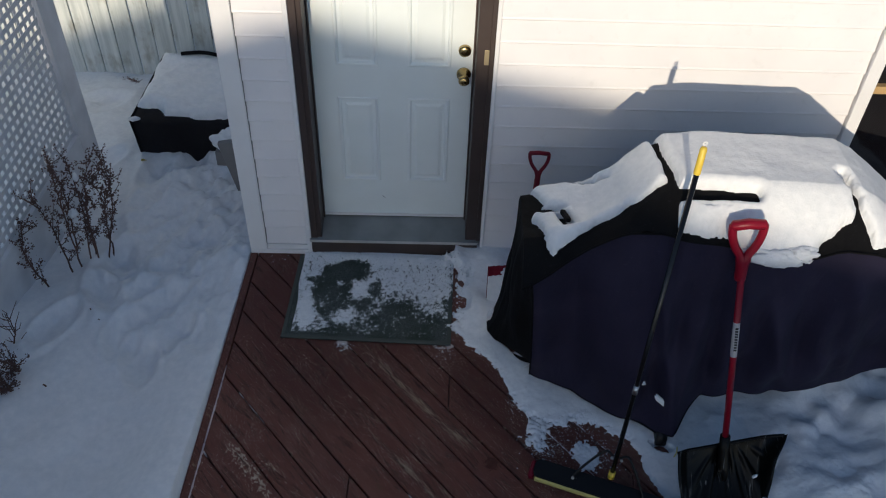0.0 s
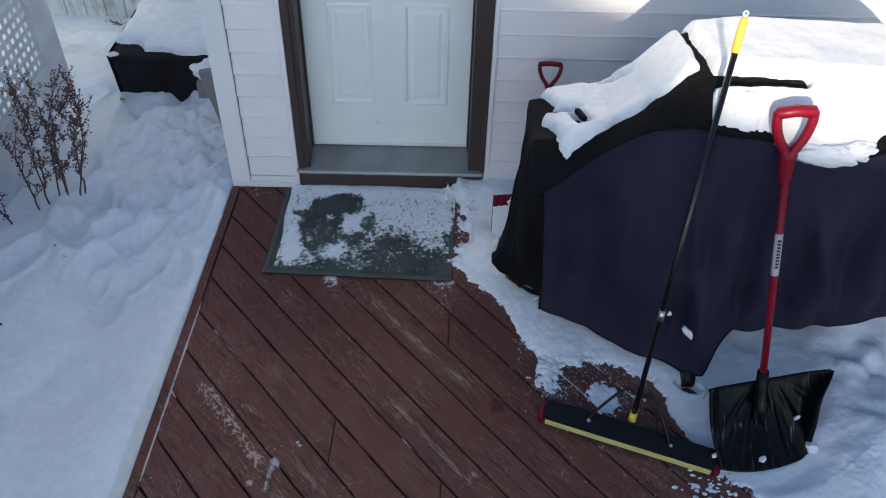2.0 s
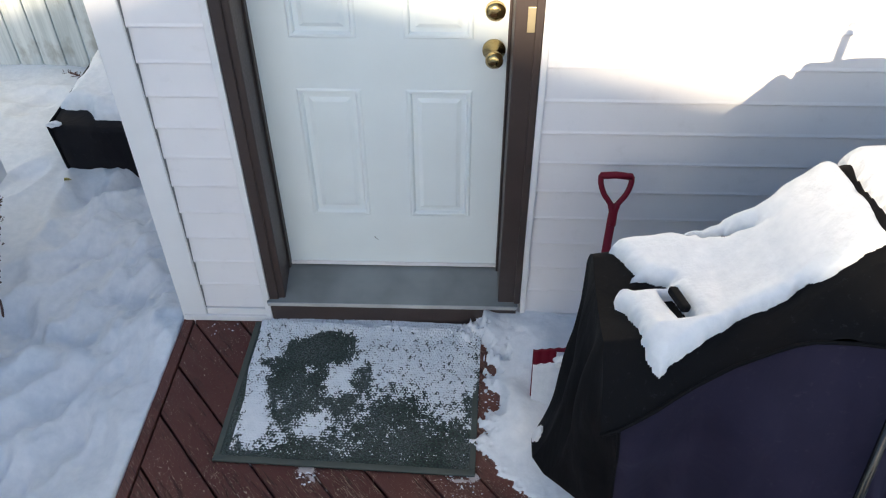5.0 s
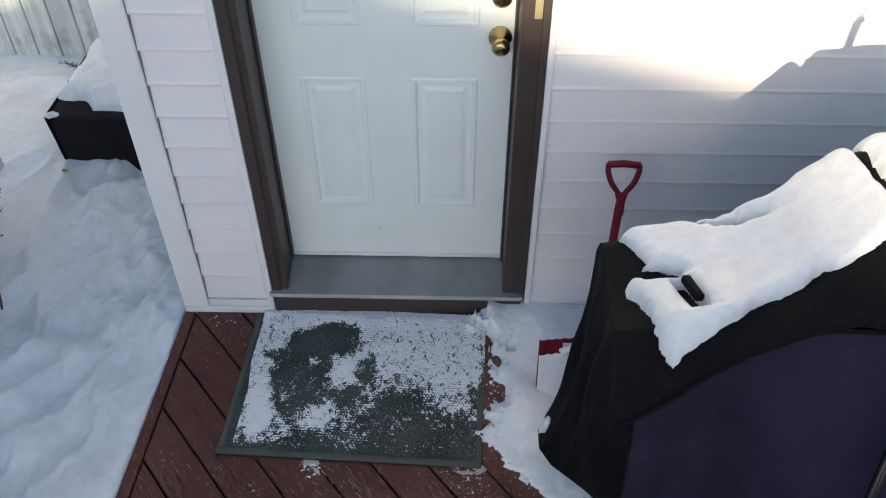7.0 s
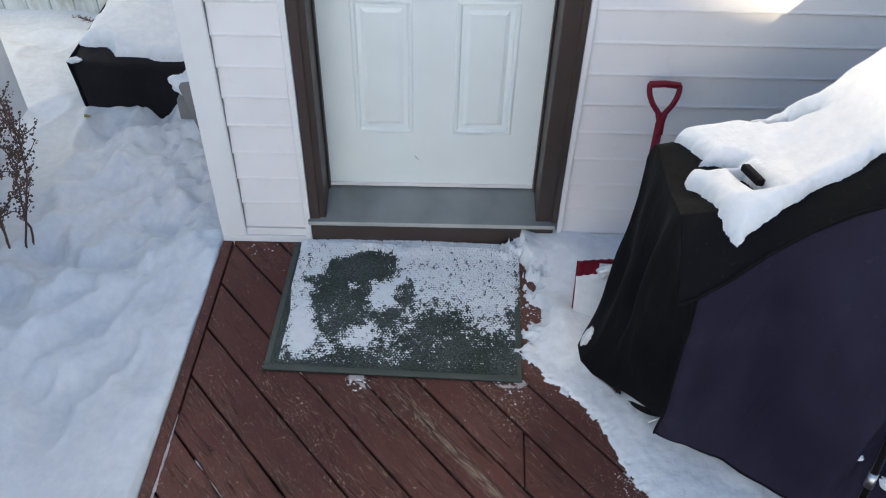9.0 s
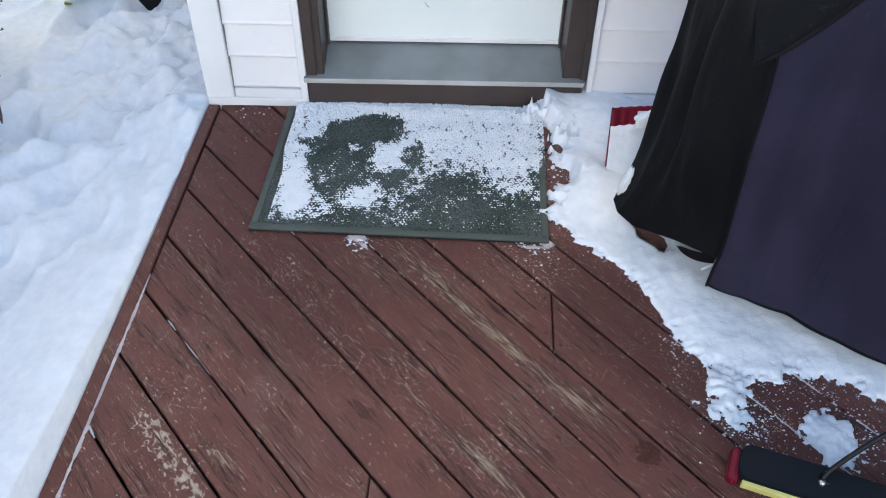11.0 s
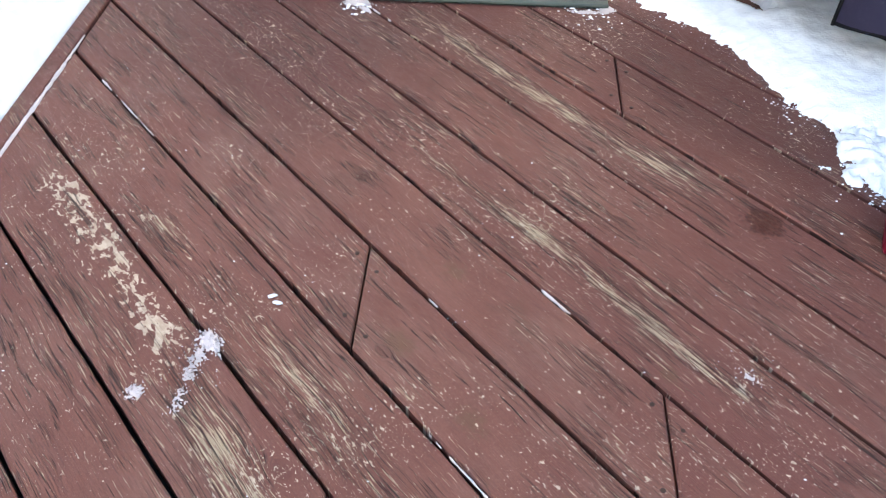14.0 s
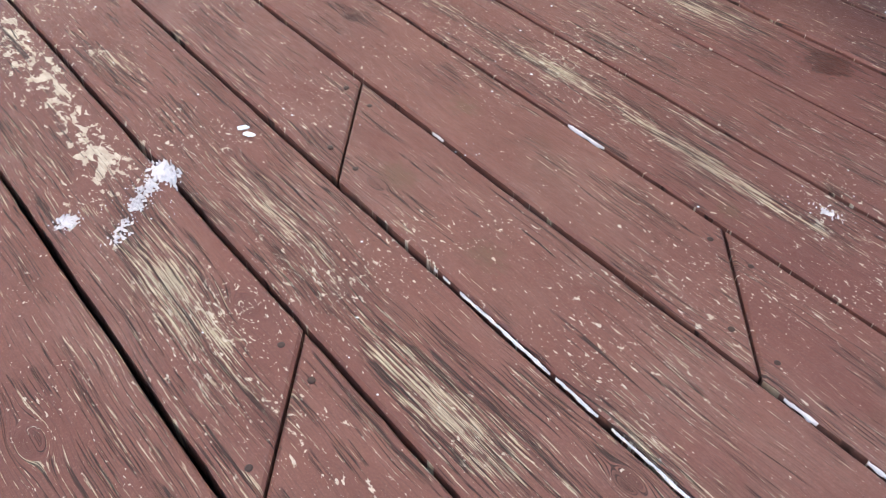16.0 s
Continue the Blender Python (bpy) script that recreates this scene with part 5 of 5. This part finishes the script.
for s, x in ((-1, HW * 0.27), (1, HW * 0.73)):
    bolt_at = to_head @ Vector((x, 0.055, 0.048))
    knee = pivot + ux * s * 0.055 + Vector((0, 0, 0.012))
    part("brace", tube(bmesh.new(), curve_points([pivot + ux * s * 0.012, knee, bolt_at + Vector((0, 0.02, 0.015)), bolt_at], 6), 0.0055, 10), M_BLACKP, broom, smoothed=True)
    bm = bmesh.new()
    bmesh.ops.create_uvsphere(bm, u_segments=12, v_segments=8, radius=0.0075, matrix=Matrix.Translation(to_head @ Vector((x + s * 0.012, 0.055, 0.048))))
    part("bolt", bm, M_STEEL, broom, smoothed=True)
    bm = bmesh.new()
    bmesh.ops.create_uvsphere(bm, u_segments=12, v_segments=8, radius=0.007, matrix=Matrix.Translation(pivot + ux * s * 0.02 + Vector((0, -0.010, 0))))
    part("bolt", bm, M_STEEL, broom, smoothed=True)

red_shovel = thing("snow_shovel", "small dark red snow shovel leaning on the house wall", "shovel", at=(1.1, -0.2, 0))
R0, R1 = Vector((1.135, -0.27, 0.16)), Vector((1.168, -0.10, 0.665))
rup = (R1 - R0).normalized()
part("shaft", tube(bmesh.new(), [R0, R1], 0.013, 14), M_DARKRED, red_shovel, smoothed=True)
d_grip(red_shovel, R1 + rup * 0.02, (0.0, 0.42, 0.9), 0.090, 0.10, 0.009, M_DARKRED)
u, v = np.meshgrid(np.linspace(0, 1, 50), np.linspace(0, 1, 30))
P = np.stack([0.962 + 0.34 * u, -0.275 - 0.065 * v + 0.02 * np.sin(u * math.pi) + 0.004 * np.cos(u * 40) ** 4, 0.222 - 0.20 * v], -1)
blade = sheet("blade", P, None, M_DARKRED, red_shovel, "ribbed dark red plastic blade")
sol = blade.modifiers.new("thickness", "SOLIDIFY")
sol.thickness = 0.005
u, v = np.meshgrid(np.linspace(0, 1, 60), np.linspace(0, 1, 40))
drift = 0.016 * np.sqrt(np.clip(v - 0.22 + 0.06 * fbm(u * 6, v * 0, 3, 4), 0, 1)) - 0.012 * (v < 0.2)
P = np.stack([0.9635 + 0.32 * u, -0.281 - 0.068 * v - drift, 0.214 - 0.205 * v + 0.2 * drift], -1)
tagged(sheet("blade_snow", P, None, M_SNOW), "snow caked on the red shovel blade", "snow", kind="stuff")
tagged(snow_lump("snow_clump", (1.055, -0.30, 0.205), (0.022, 0.014, 0.030), (0, 40, 0), 12), "clump of snow on the red shovel blade", "snow")

# bits of straw and twig lying in the snow under the hem
for p, q, r, mat_, what in (((1.775, -1.215, 0.030), (1.79, -1.185, 0.085), 0.0028, M_PALEY, "pale straw stalk poking out of the snow"), ((1.86, -1.20, 0.040), (1.98, -1.16, 0.052), 0.0026, M_TWIG, "thin dark twig lying on the snow"),
                            ((1.90, -1.235, 0.040), (1.945, -1.15, 0.058), 0.0022, M_TWIG, "thin dark twig lying on the snow"), ((1.83, -1.33, 0.034), (1.855, -1.30, 0.040), 0.0022, M_TWIG, "short dark twig lying on the snow")):
    mid = (Vector(p) + Vector(q)) / 2 + Vector((0.006, -0.004, 0.008))
    tagged(part("twig", tube(bmesh.new(), curve_points([p, mid, q], 6), [r] * 12 + [r * 0.6], 6), mat_, smoothed=True), what, "twig", "twigs by the grill")

# ---- yard ----
fence = thing("fence", "weathered white board fence at the back of the yard", "fence", at=(-2, 2.3, -0.4))
for i in range(17):
    x = -3.415 + i * 0.146
    part("board", new_box(x, x + 0.138, 2.30 + random.uniform(0, 0.008), 2.325, -0.7, 1.4 + random.uniform(-0.01, 0.01), 0.004), M_FENCE, fence)
for z in (-0.1, 1.1):
    part("rail", new_box(-3.5, -0.9, 2.326, 2.366, z, z + 0.09), M_GREYWOOD, fence)

storage = thing("storage_box", "low box under a black fabric cover topped with snow", "box", at=(-1.0, 1.5, -0.3))
bm = bmesh.new()
box(bm, -1.350, -0.40, 1.195, 2.00, -0.55, -0.060)
bmesh.ops.subdivide_edges(bm, edges=list(bm.edges), cuts=14, use_grid_fill=True)
for vtx in bm.verts:
    k = noise.noise(vtx.co * 5)
    vtx.co += Vector((0.014 * k - 0.03 * max(0, -0.1 - vtx.co.z) * (vtx.co.x < -1.2) * -1, 0.02 * noise.noise(vtx.co * 6 + Vector((3, 1, 0))), 0.01 * k))
front = [e for e in bm.edges if all(abs(v.co.y - 1.195) < 0.03 and abs(v.co.z + 0.060) < 0.02 for v in e.verts)]
bmesh.ops.bevel(bm, geom=front, offset=0.02, segments=3, affect="EDGES", profile=0.5)
part("cover", bm, M_BOXCLOTH, storage, "wrinkled black fabric cover", True)
for p, q in (((-1.352, 1.193, -0.060), (-1.352, 2.0, -0.060)), ((-1.350, 1.193, -0.060), (-1.315, 1.195, -0.42))):
    part("welt", bar(p, q, 0.008, 8), M_BLACK, storage, smoothed=True)
sx, sy = np.meshgrid(np.arange(-1.36, -0.38, 0.010), np.arange(1.16, 2.02, 0.010))
brim = 1.255 + 0.085 * smooth(-1.13, -1.20, sx) + 0.012 * np.sin(sx * 17 + 0.5) + 0.03 * fbm(sx * 5, sy * 0 + 2.0, 3, 72)
d = np.minimum(np.minimum(sx + 1.345, sy - brim), 1.985 - sy) + 0.016 * fbm(sx * 9, sy * 9, 3, 70)
h = 0.042 * np.sqrt(1 - (1 - np.clip(d / 0.05, 0, 1)) ** 2) + (0.035 * fbm(sx * 4.5, sy * 4.5, 3, 71) + 0.012 * fbm(sx * 13, sy * 13, 2, 73)) * smooth(0.0, 0.08, d) - 0.02 * (d <= 0)
tagged(sheet("box_snow", np.stack([sx, sy, -0.055 + h], -1), d > 0, M_SNOW), "thick snow lying on the covered box", "snow", kind="stuff")
tagged(snow_lump("snow_clump", (-1.325, 1.205, -0.052), (0.035, 0.016, 0.014), (0, 0, 15), 77), "small tuft of snow on the corner of the covered box", "snow")
tagged(part("fallen_stick", tube(bmesh.new(), curve_points([(-1.20, 1.93, 0.005), (-1.05, 1.95, 0.010), (-0.9, 1.92, 0.005)], 6), 0.014, 8), M_BLACK, smoothed=True), "dark stick lying on the snowy box", "stick")

bench = thing("wall_bracket", "grey weathered bracket beside the wall with a snow cap", "bracket", at=(-0.55, 0.68, -0.1))
part("arm", new_box(-0.645, -0.475, 0.66, 0.80, 0.03, 0.13, 0.006), M_GREYWOOD, bench)
part("upright", new_box(-0.56, -0.45, 0.62, 0.655, -0.12, 0.24, 0.006, Matrix.Translation((-0.5, 0.64, 0)) @ Matrix.Rotation(radians(-12), 4, "Y") @ Matrix.Translation((0.5, -0.64, 0))), M_GREYWOOD, bench)
part("plate", new_box(-0.47, -0.312, 0.62, 0.80, -0.20, 0.16, 0.006), M_GREYWOOD, bench)
tagged(snow_lump("snow_clump", (-0.560, 0.725, 0.168), (0.095, 0.085, 0.062), (0, 0, 0), 31), "rounded snow cap on the grey bracket", "snow")

lattice = thing("lattice_screen", "grey vinyl lattice screen panel with corner post", "lattice", at=(-1.5, 0, -0.3))
part("post", new_box(-1.545, -1.485, 0.775, 0.955, -0.17, 1.7, 0.005), M_LATTICE, lattice)
part("bottom_rail", new_box(-1.545, -1.490, -2.6, 0.775, -0.24, 0.125, 0.005), M_LATTICE, lattice)
part("top_rail", new_box(-1.545, -1.490, -2.6, 0.775, 1.60, 1.70, 0.005), M_LATTICE, lattice)
PITCH, SLAT = 0.057, 0.029
one_v, one_h = None, None
y = 0.755
while y > -0.75:
    if one_v is None:
        ob = part("slat", new_box(-1.514, -1.512, -SLAT / 2, SLAT / 2, 0.125, 1.60), M_LATTICE, lattice)
        one_v = ob.data
    else:
        ob = new("slat", one_v)
        ob.parent, ob.matrix_parent_inverse = lattice, Matrix.Translation(-lattice.location)
    ob.location.y = y
    y -= PITCH
z = 0.145
while z < 1.6:
    if one_h is None:
        ob = part("slat", new_box(-1.512, -1.510, -0.76, 0.775, -SLAT / 2, SLAT / 2), M_LATTICE, lattice)
        one_h = ob.data
    else:
        ob = new("slat", one_h)
        ob.parent, ob.matrix_parent_inverse = lattice, Matrix.Translation(-lattice.location)
    ob.location.z = z
    z += PITCH
part("blind_panel", new_box(-1.520, -1.504, -2.6, -0.76, 0.125, 1.60), M_LATTICE, lattice)


def shrub(label, stems, heads=True):
    """A dry shrub: crooked stems with side twigs and clusters of seed heads."""
    base = stems[0][0]
    ob = thing("dry_shrub", label, "shrub", "dry shrubs by the lattice", at=base)
    for k, (foot, tip) in enumerate(stems):
        foot, tip = Vector(foot), Vector(tip)
        mid = (foot + tip) / 2 + Vector((random.uniform(-0.05, 0.05), random.uniform(-0.05, 0.05), 0.0))
        line = curve_points([foot - Vector((0, 0, 0.08)), mid, tip], 8)
        wobble = [p + 0.008 * Vector((noise.noise(p * 30), noise.noise(p * 30 + Vector((9, 0, 0))), 0)) for p in line]
        bm = tube(bmesh.new(), wobble, [0.0052 * (1 - 0.7 * i / len(line)) for i in range(len(line))], 6)
        twigs = [wobble]
        for i in range(3, len(wobble) - 1):
            for _ in range(2):
                if random.random() < 0.75:
                    p = wobble[i]
                    q = p + Vector((random.uniform(-0.07, 0.07), random.uniform(-0.07, 0.07), random.uniform(0.03, 0.10)))
                    tw = [p, (p + q) / 2 + Vector((random.uniform(-0.01, 0.01), random.uniform(-0.01, 0.01), -0.005)), q]
                    tube(bm, tw, [0.0028, 0.0022, 0.0012], 5)
                    twigs.append(tw)
        stem = part("stem", bm, M_TWIG, ob)
        if heads:
            bm = bmesh.new()
            for tw in twigs:
                for p in tw[len(tw) // 3:]:
                    for _ in range(7):
                        q = p + Vector((random.gauss(0, 0.007), random.gauss(0, 0.007), random.gauss(0, 0.012)))
                        r = random.uniform(0.002, 0.0052)
                        bmesh.ops.create_cone(bm, cap_ends=True, segments=5, radius1=r, radius2=r * 0.25, depth=r * 2.4, matrix=pose(*q, random.uniform(0, 180), random.uniform(0, 180), 0))
            tagged(part("seed_tuft", bm, M_TWIG, stem, "dark dried seed heads"), kind="stuff")
    return ob


shrub("leafless brown shrub with dried seed heads and snow", [((-1.18, 0.10, -0.17), (-1.13, 0.25, 0.42)), ((-1.21, 0.05, -0.17), (-1.18, 0.22, 0.40)), ((-1.24, 0.01, -0.17), (-1.30, 0.22, 0.40)), ((-1.28, -0.02, -0.17), (-1.38, 0.20, 0.45)),
                                                      ((-1.32, -0.05, -0.17), (-1.44, 0.02, 0.30)), ((-1.35, 0.10, -0.17), (-1.41, 0.25, 0.30)), ((-1.16, 0.14, -0.17), (-1.11, 0.30, 0.22)), ((-1.37, -0.20, -0.15), (-1.46, -0.10, 0.20)), ((-1.23, 0.08, -0.17), (-1.20, 0.30, 0.25))])
for place, size, seed in (((-1.19, 0.16, 0.22), (0.03, 0.03, 0.06), 41), ((-1.29, 0.10, 0.10), (0.04, 0.035, 0.05), 42), ((-1.25, 0.17, 0.30), (0.022, 0.022, 0.05), 43), ((-1.36, 0.08, 0.02), (0.04, 0.03, 0.05), 44)):
    tagged(snow_lump("snow_clump", place, tuple(k * 0.6 for k in size), (0, 0, 0), seed), "clump of snow caught in the dry shrub", "snow", "snow clumps in the shrub")
shrub("low dry weed stems poking out of the snow", [((-1.43, -0.64, -0.15), (-1.47, -0.60, 0.10)), ((-1.42, -0.66, -0.15), (-1.38, -0.60, 0.06))], False)
shrub("low dark weed with small dried heads in the snow", [((-1.33, -0.90, -0.13), (-1.25, -0.93, -0.06)), ((-1.36, -0.88, -0.13), (-1.28, -0.84, -0.05))])
for i, (p, q) in enumerate((((-1.20, -0.74, -0.165), (-1.09, -0.66, -0.13)), ((-1.06, -0.45, -0.17), (-1.08, -0.40, -0.10)), ((-1.00, -0.50, -0.17), (-1.02, -0.46, -0.11)), ((-1.13, -0.92, -0.15), (-1.13, -0.90, -0.09)), ((-1.85, 2.20, -0.42), (-1.65, 2.15, -0.40)))):
    bm = bmesh.new()
    line = curve_points([p, (Vector(p) + Vector(q)) / 2 + Vector((0.01, 0.01, 0.012)), q], 6)
    tube(bm, line, [0.006 * (1 - 0.5 * k / len(line)) for k in range(len(line))], 6)
    if i in (0, 4):
        for pt in line[2:]:
            for _ in range(4):
                e = pt + Vector((random.gauss(0, 0.018), random.gauss(0, 0.018), random.uniform(0.0, 0.02)))
                tube(bm, [pt, e], [0.003, 0.001], 5)
    tagged(part("twig", bm, M_TWIG), "small dark broken twig lying in the snow", "twig", "twigs in the snow")
tagged(part("dry_leaf", tube(bmesh.new(), [(-1.285, 1.06, -0.285), (-1.27, 1.06, -0.27), (-1.245, 1.05, -0.265)], [0.004, 0.018, 0.004], 8, True, 0.3), M_LEAF), "yellowed dry leaf lying on the snow", "leaf")

# ---- unseen gabled block behind the camera, added to shade the lower wall ----
blocker = thing("gabled_blocker", "unseen gabled block added to shade the lower house wall", "house", at=(-3.5, -24, -0.3))
NY, NX, NZ = -22.0, -2.40, 7.11
bm = bmesh.new()
prof = [(NX - 9, -0.8), (NX + 9, -0.8), (NX + 9, NZ - 9 * 0.25), (NX, NZ), (NX - 9, NZ - 9 * 0.35)]
a = [bm.verts.new((x, NY, z)) for x, z in prof]
b = [bm.verts.new((x, NY - 8, z)) for x, z in prof]
bm.faces.new(a)
bm.faces.new(b[::-1])
for i in (0, 1, 4):
    bm.faces.new((a[i], a[(i + 1) % 5], b[(i + 1) % 5], b[i]))
part("wall", bm, M_SIDING, blocker)
bm = bmesh.new()
for i in (2, 3):
    p, q = prof[i], prof[i + 1]
    vs = [bm.verts.new((x, y, z + dz)) for dz in (0.01, 0.13) for x, y, z in ((p[0], NY + 0.3, p[1]), (q[0], NY + 0.3, q[1]), (q[0], NY - 8.3, q[1]), (p[0], NY - 8.3, p[1]))]
    for f in ((0, 1, 2, 3), (7, 6, 5, 4), (0, 4, 5, 1), (1, 5, 6, 2), (2, 6, 7, 3), (3, 7, 4, 0)):
        bm.faces.new([vs[k] for k in f])
part("roof", bm, M_BROWN, blocker)
